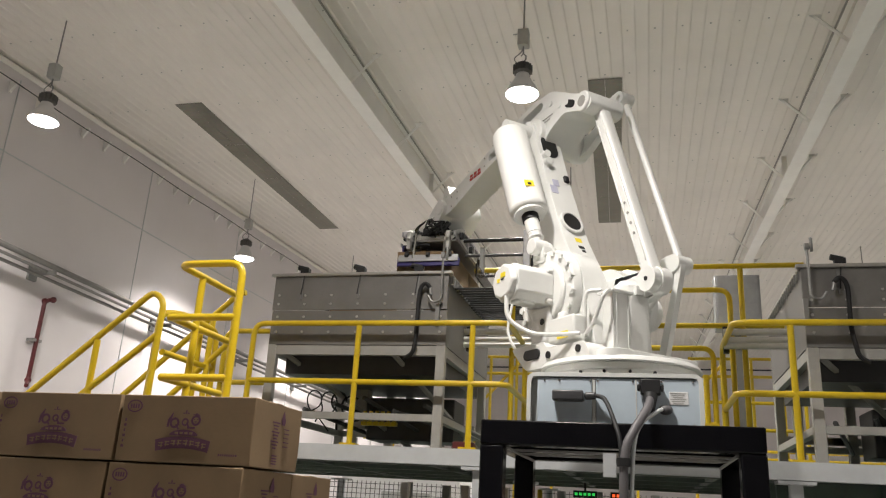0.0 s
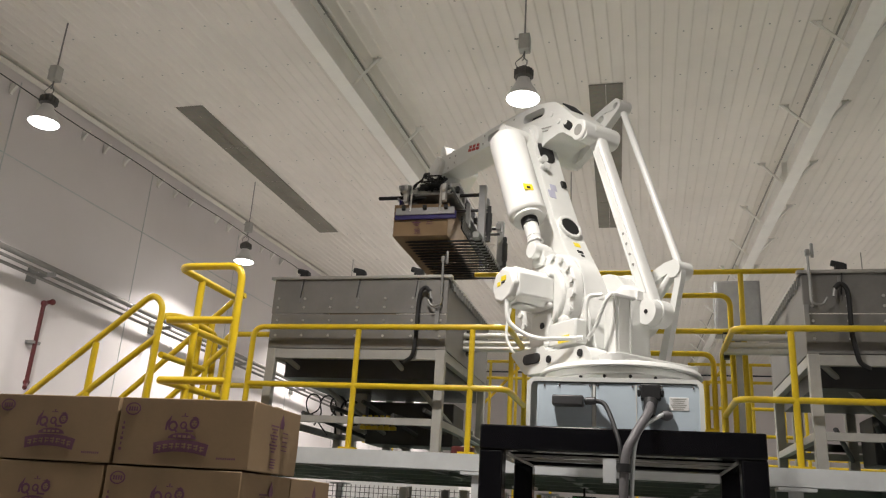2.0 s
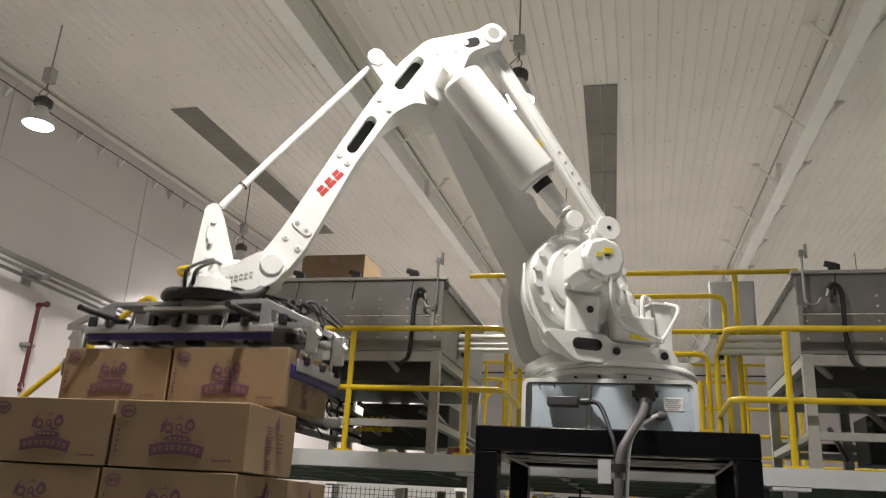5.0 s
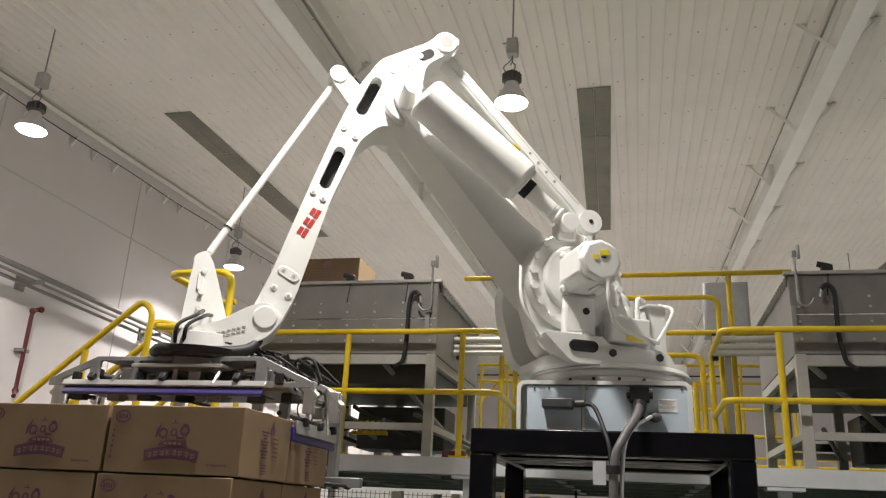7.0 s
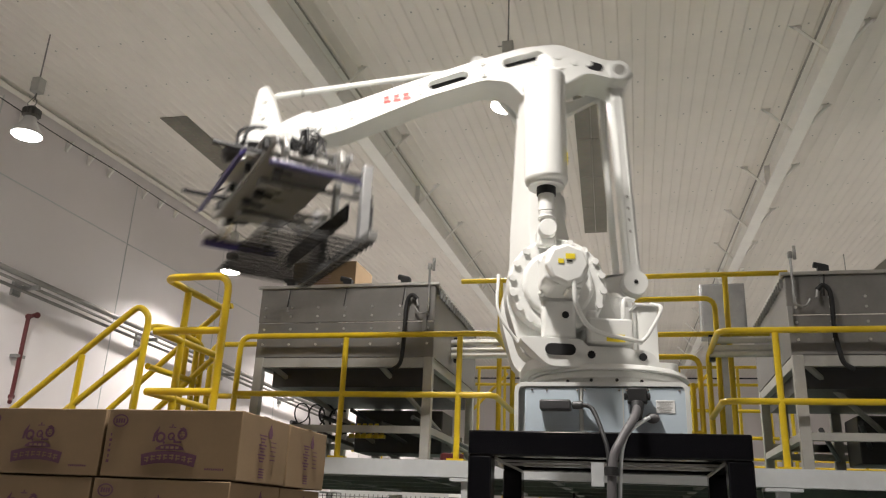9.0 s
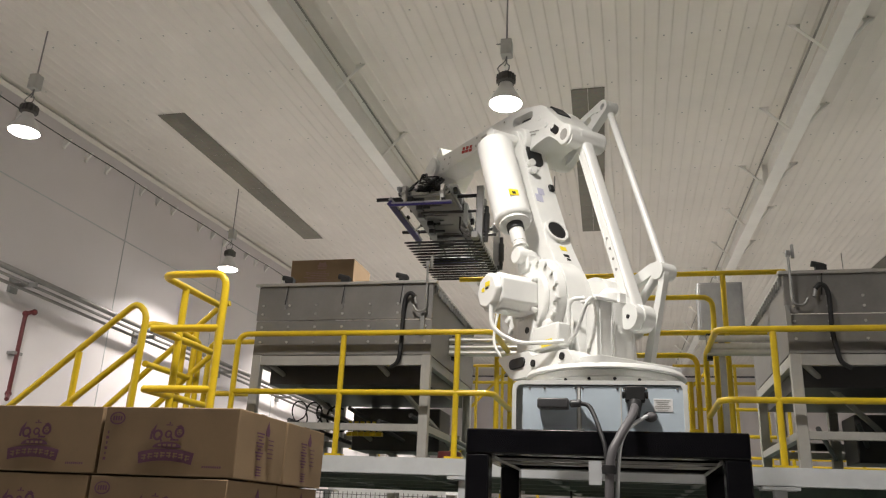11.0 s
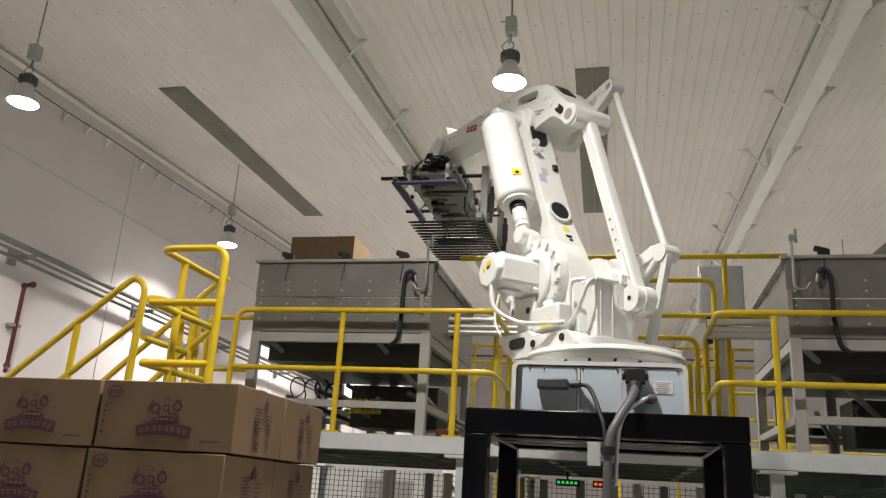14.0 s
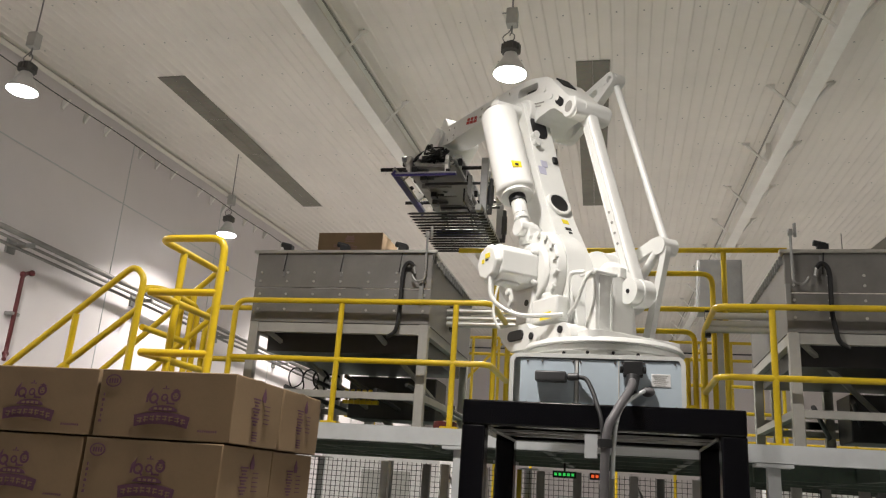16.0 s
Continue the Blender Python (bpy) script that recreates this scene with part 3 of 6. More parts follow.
    part("brace", one(add_cyl, (x0 + 0.7 * (x1 - x0), y0 + 0.1, zb - 0.05), (x1 - 0.03, y1 - 0.1, 2.1), 0.022, seg=6), LEG_GREY, top)
    part("brace", one(add_cyl, (x0 + 0.1, y0 + 0.1, zb - 0.05), (x0 + 0.6 * (x1 - x0), y1 - 0.1, 2.05), 0.022, seg=6), LEG_GREY, top)
    part("conveyor_body", one(add_box, ((x0 + x1) / 2, (y0 + y1) / 2 + 0.05, zb - 0.11), (x1 - x0 - 0.12, y1 - y0 - 0.35, 0.16)), DARK_GREY, top, "dark conveyor underside")
    part("drive_box", one(add_box, ((x0 + x1) / 2 + 0.15, y1 - 0.3, 2.32), ((x1 - x0) * 0.55, 0.4, 0.36)), DARK_GREY, top, bevel=0.01)
    for k in range(5):
        part("drive_pipe", one(add_cyl, (x0 + 0.2 + 0.25 * k, y0 + 0.35, 2.30 + 0.05 * (k % 3)), (x0 + 0.5 + 0.25 * k, y1 - 0.3, 2.18 + 0.06 * (k % 2)), 0.018, seg=8), DARK_GREY, top)
    # black hose on the front, and the bent rod at the corner
    s = 1 if x0 < 0 else -1
    hose = smooth_path([(cable_x + s * 0.085, y0 - 0.05, zt - 0.115), (cable_x + s * 0.045, y0 - 0.055, zt - 0.085), (cable_x + s * 0.005, y0 - 0.05, zt - 0.15), (cable_x - 0.005, y0 - 0.04, zt - 0.4),
                        (cable_x - s * 0.01, y0 - 0.04, zb + 0.02), (cable_x - s * 0.03, y0 - 0.03, zb - 0.06), (cable_x - s * 0.09, y0 - 0.01, zb - 0.10)])
    part("hose", one(add_tube, hose, 0.0165, 8), RUBBER, top, "black hose")
    part("hose_end", one(add_cyl, (cable_x + s * 0.08, y0 - 0.05, zt - 0.11), (cable_x + s * 0.095, y0 - 0.05, zt - 0.17), 0.011, seg=8), STEEL_DARK, top)
    rod = round_corners([(arm_x - s * 0.10, y0 - 0.06, zt - 0.18), (arm_x - s * 0.07, y0 - 0.06, zt - 0.235), (arm_x, y0 - 0.06, zt - 0.22), (arm_x, y0 - 0.06, zt + 0.14)], 0.03)
    part("sensor_rod", one(add_tube, rod, 0.009, 8), STEEL_DARK, top, "bent chrome sensor rod")
    bm = bmesh.new()
    add_box(bm, (arm_x, y0 - 0.06, zt + 0.135), (0.03, 0.03, 0.045))
    add_cyl(bm, (arm_x + 0.03, y0 - 0.06, zt + 0.10), (arm_x + 0.03, y0 - 0.06, zt + 0.2), 0.012, seg=8)
    part("sensor", bm, STEEL_DARK, top, bevel=0.006)
    # added block stands in for the rod's shadow on the panel
    part("rod_shade_block", one(add_box, (arm_x - 0.03, y0 - 0.02, zt - 0.3), (0.03, 0.03, 0.16)), STEEL_DARK, top)
    for k in range(3 if x0 < 0 else 1):
        x = x0 + 0.25 + 0.47 * k
        bm = bmesh.new()
        add_box(bm, (x, y0 - 0.005, zt + 0.045), (0.07, 0.05, 0.04))
        add_cyl(bm, (x - 0.06, y0 - 0.01, zt + 0.075), (x + 0.02, y0 - 0.01, zt + 0.055), 0.022, seg=8)
        add_cyl(bm, (x, y0 - 0.02, zt), (x - 0.015, y0 - 0.02, zt - 0.15), 0.005, seg=6)
        part("clamp_lever", bm, BLACK, top, "black toggle clamp", bevel=0.004)
    return top


def build_conveyors():
    # pale twin tubes joining the enclosures' inner sides
    for xs in ((-1.14, -0.55), (0.86, 1.42)):
        top = empty("roller_track")
        tagged(top, "pale aluminium guide rails beside the enclosure", "track", "guide rails")
        for z in (2.985, 2.925, 2.88):
            part("guide_rail", one(add_cyl, (xs[0], -0.5, z), (xs[1], -0.5, z), 0.026, seg=10), ALU, top)
        part("end_bracket", one(add_box, ((xs[0] + xs[1]) / 2 - 0.26, -0.46, 2.93), (0.04, 0.06, 0.2)), BLACK, top)
    box = empty("switch_cabinet", pose(1.2, 1.6, 0))
    tagged(box, "pale grey electrical cabinet on a post", "cabinet")
    part("body", one(add_box, (0.0, 0, 3.74), (0.44, 0.2, 0.56)), TRUSS, box, bevel=0.01)
    part("door", one(add_box, (0.0, -0.108, 3.74), (0.40, 0.012, 0.52)), TRUSS, box, bevel=0.004)
    part("post", one(add_box, (0, 0.05, 2.73), (0.08, 0.08, 1.46)), STEEL, box)
    # pipes, valves and frames that fill the bay under the platform and behind it
    random.seed(5)
    for x in (-2.4, -2.05, -1.6, 1.5, 1.9, 2.4):
        top = empty("steel_trestle", pose(x, 0.5, 0))
        tagged(top, "grey steel trestle on the platform", "trestle", "trestles")
        part("upright", one(add_box, (0, 0, 2.36), (0.07, 0.07, 0.72)), LEG_GREY, top)
        part("cross_bar", one(add_box, (0.1, 0.05, 2.30), (0.5, 0.05, 0.06)), LEG_GREY, top)
    for k in range(4):
        bm = bmesh.new()
        px, pz, r = -2.44 + 0.12 * k, 2.40 + random.uniform(-0.07, 0.05), random.uniform(0.05, 0.12)
        ph = random.uniform(0, 6.28)
        pts = [(px + r * math.cos(ph + a) * (1 - 0.06 * a), -0.5 + 0.03 * a, pz + r * 0.9 * math.sin(ph + a)) for a in np.linspace(0, random.uniform(3.5, 6.0), 9)]
        pts.append((pts[-1][0] + random.uniform(-0.1, 0.2), -0.3, pts[-1][2] - random.uniform(0.05, 0.15)))
        add_tube(bm, smooth_path(pts, 3), random.uniform(0.006, 0.010), 6)
        thing("pneumatic_hose", bm, RUBBER, "black looped pneumatic hose on the machine", "hose", group="machine hoses")
    for k in range(6):
        bm = bmesh.new()
        add_cyl(bm, (-1.92 + 0.05 * k, -0.55, 2.24), (-1.92 + 0.05 * k, -0.55, 2.32), 0.018, seg=8)
        add_box(bm, (-1.92 + 0.05 * k, -0.55, 2.22), (0.045, 0.05, 0.03))
        thing("valve", bm, YELLOW, "small yellow valve in a row", "valve", group="yellow valves", bevel=0.003)
    bm = bmesh.new()
    add_cyl(bm, (-0.98, -1.05, 2.0), (-0.98, -1.05, 2.06), 0.09, 0.085, 16)
    thing("red_pot", bm, RED, "dark red round cap on the platform", "cap", bevel=0.006)


def build_under_platform():
    # mesh safety fence, posts and machine parts seen below the deck
    for nm, x0, x1, y in (("mesh_fence", -3.6, -1.0, 2.2), ("mesh_fence", -0.9, 1.1, 2.6), ("mesh_fence", 1.3, 4.6, 2.4)):
        top = empty(nm, pose(0, y, 0))
        tagged(top, "dark wire mesh safety fence with posts", "fence", "mesh fences")
        bm = bmesh.new()
        x = x0
        while x < x1:
            add_box(bm, (x, 0, 0.98), (0.006, 0.006, 1.75))
            x += 0.055
        z = 0.12
        while z < 1.86:
            add_box(bm, ((x0 + x1) / 2, 0.006, z), (x1 - x0, 0.006, 0.006))
            z += 0.055
        part("wire_mesh", bm, WIRE_MESH, top)["kind"] = "stuff"
        for x in (x0, (x0 + x1) / 2, x1):
            part("post", one(add_box, (x, -0.02, 0.93), (0.05, 0.05, 1.86)), YELLOW if x == x0 else LEG_GREY, top)
    random.seed(11)
    for x in (-2.2, -1.85, -1.55, -1.35, -1.15, -0.6, -0.2, 0.12, 0.35, 0.62, 0.95, 1.45, 1.75, 2.0, 2.35, 2.6, 2.9):
        yy = 1.2 + random.random()
        top = empty("machine_column", pose(x, yy, 0))
        tagged(top, "grey braced machine column under the platform", "column", "machine columns")
        part("upright", one(add_box, (0, 0, 0.92), (0.08, 0.08, 1.84)), random.choice((LEG_GREY, STEEL_DARK, ALU)), top)
        if x in (-1.55, 0.35, 2.0):
            part("brace", one(add_cyl, (0, 0, 1.8), (0.3, 0.1, 1.2), 0.014, seg=6), LEG_GREY, top)
    for x, y, w, h in ((-3.2, 5.2, 1.8, 2.1), (0.4, 6.2, 2.2, 1.55), (3.4, 5.6, 2.4, 1.9)):
        top = empty("machine_housing", pose(x, y, 0))
        tagged(top, "pale painted machine housing behind the platform", "machine", "far machines")
        part("body", one(add_box, (0, 0, h / 2), (w, 1.0, h)), LABEL_WHITE, top, bevel=0.02)
        part("door", one(add_box, (0.1, -0.51, h * 0.55), (w * 0.4, 0.02, h * 0.6)), LAMP_BOX, top, bevel=0.004)
        part("cornice", one(add_box, (0, 0, h + 0.03), (w + 0.06, 1.06, 0.05)), GREY_PAINT, top)
    for nm, x, material, label in (("green_sign", -0.32, GREEN_LED, "small green lit counter display"), ("red_sign", 0.04, RED_LED, "small red lit display")):
        top = empty(nm, pose(x, 1.5, 1.81))
        tagged(top, label, "display")
        part("case", one(add_box, (0, 0.02, 0), (0.23, 0.04, 0.065)), BLACK, top, bevel=0.004)
        part("hanger", one(add_box, (0, 0.03, 0.08), (0.02, 0.02, 0.12)), BLACK, top)
        for k in range(5):
            part("digit", one(add_box, (-0.085 + 0.042 * k, -0.003, 0), (0.026, 0.006, 0.026)), material, top)


# ---- robot stand ----
def build_stand():
    top = empty("robot_stand", pose(0.151, -2.765, 0))
    tagged(top, "gloss black welded steel robot stand", "stand")
    w, h, d, b = 0.662, 2.042, 1.2, 0.115
    for x in (-w + b / 2, w - b / 2):
        for y in (b / 2, d - b / 2):
            bm = bmesh.new()
            add_box(bm, (x, y, (h - 0.12) / 2), (b, b, h - 0.12))
            add_box(bm, (x, y, 0.01), (0.2, 0.2, 0.02))
            part("leg", bm, BLACK_PAINT, top, bevel=0.008)
    part("front_beam", one(add_box, (0, b / 2 - 0.003, h - 0.06), (2 * w, b, 0.12)), BLACK_PAINT, top, bevel=0.008)
    part("back_beam", one(add_box, (0, d - b / 2, h - 0.06), (2 * w, b, 0.12)), BLACK_PAINT, top, bevel=0.008)
    for x in (-w + b / 2, w - b / 2):
        part("side_beam", one(add_box, (x, d / 2, h - 0.06), (b, d - 2 * b - 0.006, 0.12)), BLACK_PAINT, top, bevel=0.008)
    part("top_plate", one(add_box, (0, d / 2, h - 0.030), (2 * w - 2 * b, d - 2 * b, 0.014)), BLACK_PAINT, top)
    for y in (0.36, 0.62):
        part("inner_beam", one(add_box, (0, y, h - 0.10), (2 * w - 2 * b, 0.12, 0.05)), BLACK_PAINT, top)
        # lighter strip paints the light caught on the black beam's lower edge
        part("lit_beam_edge", one(add_box, (0, y - 0.062, h - 0.122), (2 * w - 2 * b, 0.012, 0.012)), LEG_GREY, top)
    part("tie_bar", one(add_box, (0, d - b / 2, 0.5), (2 * w - 2 * b, 0.06, 0.06)), BLACK_PAINT, top)
    # same painted edge light along the two side beams
    for x in (-w + b + 0.05, w - b - 0.05):
        bm = bmesh.new()
        s = 1 if x < 0 else -1
        add_box(bm, (x - 0.046 * s, d / 2, h - 0.126), (0.012, d - 2 * b, 0.012))
        part("lit_side_edge", bm, LEG_GREY, top)


# ---- cartons ----
BOX_W, BOX_D, BOX_H = 0.616, 0.455, 0.272


def carton(printed=True):
    top = empty("carton")
    tagged(top, "brown cardboard carton with purple print", "carton", "cartons")
    w, d, h = BOX_W / 2 - 0.003, BOX_D / 2 - 0.003, BOX_H - 0.003
    bm = bmesh.new()
    add_box(bm, (0, 0, h / 2), (2 * w, 2 * d, h))
    bmesh.ops.subdivide_edges(bm, edges=bm.edges[:], cuts=3, use_grid_fill=True)
    for v in bm.verts:
        v.co += Vector((noise.noise(v.co * 5), noise.noise(v.co * 5 + Vector((7, 0, 0))), 0)) * 0.004
    part("body", bm, CARD, top, bevel=0.004)
    # dark strip for the shade between the top flaps
    bm = bmesh.new()
    add_box(bm, (0, 0.003, h + 0.001), (2 * w - 0.01, 0.004, 0.001))
    part("flap_seam_shade", bm, CARD_SEAM_SHADE, top)
    part("tape", one(add_box, (0, 0, h + 0.0012), (2 * w, 0.055, 0.0012)), TAPE, top, "glossy brown parcel tape")
    if not printed:
        return top
    y = -d - 0.0045
    t = 0.0012
    # banner with a curved top, a hump, and plain bars where the wording is
    up, lo = [], []
    for k in range(13):
        u = -1 + 2 * k / 12
        up.append((0.125 * u, 0.105 - 0.016 * u * u))
        lo.append((0.118 * u, 0.058 - 0.014 * u * u))
    bm = bmesh.new()
    add_prism(bm, up + lo[::-1], y, y + t, "y")
    part("banner_print", bm, PURPLE, top, "purple printed banner")
    hump = [(0.065 * math.cos(a), 0.1085 + 0.024 * math.sin(a)) for a in np.linspace(0, math.pi, 9)]
    bm = bmesh.new()
    add_prism(bm, hump, y, y + t, "y")
    part("hump_print", bm, PURPLE, top)
    bm = bmesh.new()
    for k in range(8):
        u = -0.9 + 1.8 * k / 7
        for dz in (0.007, -0.004):
            add_box(bm, (0.108 * u, y - 0.0006, 0.081 - 0.014 * u * u + dz), (0.019, t, 0.0045))
        add_box(bm, (0.108 * u + 0.004 * (-1) ** k, y - 0.0006, 0.081 - 0.014 * u * u), (0.004, t, 0.022))
    for k in range(4):
        add_box(bm, (-0.033 + 0.022 * k, y - 0.0006, 0.118), (0.013, t, 0.009))
    part("banner_bars", bm, CARD, top)["kind"] = "stuff"
    bm = bmesh.new()
    for cx, cz, r in ((-0.048, 0.158, 0.022), (0.0, 0.162, 0.016), (0.048, 0.170, 0.022)):
        ring = [(cx + r * math.cos(a), cz + r * math.sin(a)) for a in np.linspace(0, 2 * math.pi, 17)[:-1]]
        hole = [(cx + 0.58 * r * math.cos(a), cz + 0.58 * r * math.sin(a)) for a in np.linspace(0, 2 * math.pi, 17)[:-1]]
        add_prism(bm, ring, y, y + t, "y", [hole])
    add_prism(bm, [(-0.083, 0.140), (-0.080, 0.172), (-0.058, 0.202), (-0.062, 0.178), (-0.072, 0.158), (-0.072, 0.142)], y, y + t, "y")
    add_prism(bm, [(0.03, 0.192), (0.05, 0.199), (0.07, 0.186), (0.05, 0.19)], y, y + t, "y")
    add_box(bm, (0.0, y + t / 2, 0.203), (0.005, t, 0.014))
    add_box(bm, (-0.010, y + t / 2, 0.198), (0.010, t, 0.004))
    add_box(bm, (0.010, y + t / 2, 0.198), (0.010, t, 0.004))
    add_box(bm, (0.03, y + t / 2, 0.140), (0.035, t, 0.007))
    for dx, dz, dw in ((-0.007, 0.004, 0.005), (0.007, 0.004, 0.005), (0.0, -0.006, 0.010)):
        add_box(bm, (0.048 + dx, y + t / 2, 0.170 + dz), (dw, t, 0.004))
    for cx, cz in ((-0.036, 0.141), (0.011, 0.150)):
        add_prism(bm, [(cx - 0.008, cz + 0.009), (cx - 0.002, cz + 0.012), (cx + 0.012, cz - 0.006), (cx + 0.005, cz - 0.010)], y, y + t, "y")
    part("emblem_print", bm, PURPLE, top)["kind"] = "stuff"
    bm = bmesh.new()
    ell = [(-0.245 + 0.036 * math.cos(a), 0.222 + 0.026 * math.sin(a)) for a in np.linspace(0, 2 * math.pi, 21)[:-1]]
    inn = [(-0.245 + 0.030 * math.cos(a), 0.222 + 0.021 * math.sin(a)) for a in np.linspace(0, 2 * math.pi, 21)[:-1]]
    add_prism(bm, ell, y, y + t, "y", [inn])
    for k in range(4):
        add_box(bm, (-0.262 + 0.0115 * k, y + t / 2, 0.222), (0.007, t, 0.018))
    for k in range(6):
        add_box(bm, (-0.277, y + t / 2, 0.165 - 0.021 * k), (0.012 if k % 2 else 0.006, t, 0.011))
    for k in range(9):
        add_box(bm, (0.17 + 0.0095 * k, y + t / 2, 0.038), (0.006, t, 0.008))
    part("small_print", bm, PURPLE, top)["kind"] = "stuff"
    bm = bmesh.new()
    x = w + 0.0045
    for k in range(9):
        add_box(bm, (x, -0.03, 0.19 - 0.013 * k), (t, 0.07 - 0.02 * (k % 3), 0.006))
    for k in range(5):
        add_box(bm, (x, 0.075, 0.17 - 0.018 * k), (t, 0.05, 0.004))
    add_prism(bm, [(0.015, 0.205), (0.035, 0.245), (0.055, 0.205), (0.05, 0.185), (0.02, 0.185)], x - t / 2, x + t / 2, "x")
    for k in range(4):
        add_box(bm, (x, -0.02, 0.055 - 0.011 * k), (t, 0.045, 0.005))
    part("side_print", bm, PURPLE, top)["kind"] = "stuff"
    return top


STACK_X1, STACK_Y0, STACK_TOP = -1.226, -3.755, 1.998


def build_stack():
    """The pallet of cartons in front. Returns the pair that the robot brings, and the one on the conveyor."""
    first = carton()
    rows = [(first, None)]
    x1, y0 = STACK_X1, STACK_Y0
    random.seed(3)
    first.matrix_basis = pose(x1 - BOX_W / 2, y0 + BOX_D / 2, STACK_TOP - BOX_H)
    spots = [(1, 0, 0), (2, 0, 0)]
    for layer in (1, 2, 3):
        for col in range(3):
            spots += [(col, 0, layer), (col, 1, layer)]
    for col, row, layer in spots:
        shift = (0.015 * layer + random.uniform(-0.006, 0.006)) if layer else 0.0
        copy_thing(first, pose(x1 - BOX_W / 2 - col * (BOX_W + 0.008) - shift, y0 + BOX_D / 2 + row * (BOX_D + 0.012) + random.uniform(0, 0.006),
                               STACK_TOP - BOX_H - layer * (BOX_H + 0.004), 0, 0, random.uniform(-0.5, 0.5)))
    for layer in range(4, 6):
        for col in range(3):
            for row in range(2):
                copy_thing(first, pose(x1 - BOX_W / 2 - col * (BOX_W + 0.008), y0 + BOX_D / 2 + row * (BOX_D + 0.012), STACK_TOP - BOX_H - layer * (BOX_H + 0.004)))
    z = STACK_TOP - BOX_H - 5 * (BOX_H + 0.004)
    pal = empty("pallet", pose(x1 - 0.95, y0 + 0.47, 0))
    tagged(pal, "wooden pallet under the carton stack", "pallet")
    wood = mat("pallet_wood", (0.36, 0.25, 0.14), 0.8, vary=0.25, scale=6, bump=0.2)
    for k in range(7):
        part("top_board", one(add_box, (0, -0.42 + 0.14 * k, z - 0.014), (1.95, 0.11, 0.022)), wood, pal)
    for k in range(3):
        part("stringer", one(add_box, (-0.9 + 0.9 * k, 0, (z - 0.03) / 2 + 0.002), (0.1, 0.95, z - 0.03)), wood, pal)
    carried = [copy_thing(first, pose(0, 0, 0)), copy_thing(first, pose(0, 0, 0))]
    waiting = carton(False)
    y = -BOX_D / 2 - 0.0035
    bm = bmesh.new()
    add_prism(bm, [(-0.05, 0.205), (-0.035, 0.222), (-0.03, 0.245), (-0.012, 0.236), (0.012, 0.236), (0.03, 0.245), (0.035, 0.222), (0.05, 0.205), (0.03, 0.196), (-0.03, 0.196)], y, y + 0.0012, "y")
    add_box(bm, (0, y + 0.0006, 0.184), (0.085, 0.0012, 0.012))
    part("emblem_print", bm, PURPLE_LIGHT, waiting)
    bm = bmesh.new()
    for k in range(8):
        add_box(bm, (-0.06 + 0.02 * (k % 3), y + 0.0006, 0.150 - 0.016 * k), (0.19 + 0.03 * (k % 2), 0.0012, 0.007))
    part("small_print", bm, PURPLE_LIGHT, waiting)["kind"] = "stuff"
    for ob in carried:
        ob["label"] = "brown cardboard carton carried in the robot gripper"
    waiting["label"] = "brown cardboard carton on top of the steel enclosure"
    return carried, waiting


# ---- robot ----
AX, AY, ZB, KS = 0.151, -2.282, 2.017, 1.05
A2R, A2Z = 0.297, 0.768
L2, L3, LT = 1.279, 1.351, 0.491
BV = (-0.445, 0.173)
KV = (0.335, 0.315)
PV = (0.058, 0.282)
S_BAR, S_LINK, S_CYL = 0.048, -0.315, 0.281


def bolt_ring(bm, c, r, n, size, depth, axis="y"):
    for k in range(n):
        a = 2 * math.pi * k / n + 0.1
        p = (c[0] + r * math.cos(a), c[1], c[2] + r * math.sin(a))
        add_cyl(bm, p, (p[0], p[1] + depth, p[2]), size, seg=8)


def circle(cx, cy, r, n=24, a0=0.0, a1=2 * math.pi):
    return [(cx + r * math.cos(a0 + (a1 - a0) * k / n), cy + r * math.sin(a0 + (a1 - a0) * k / n)) for k in range(n)]


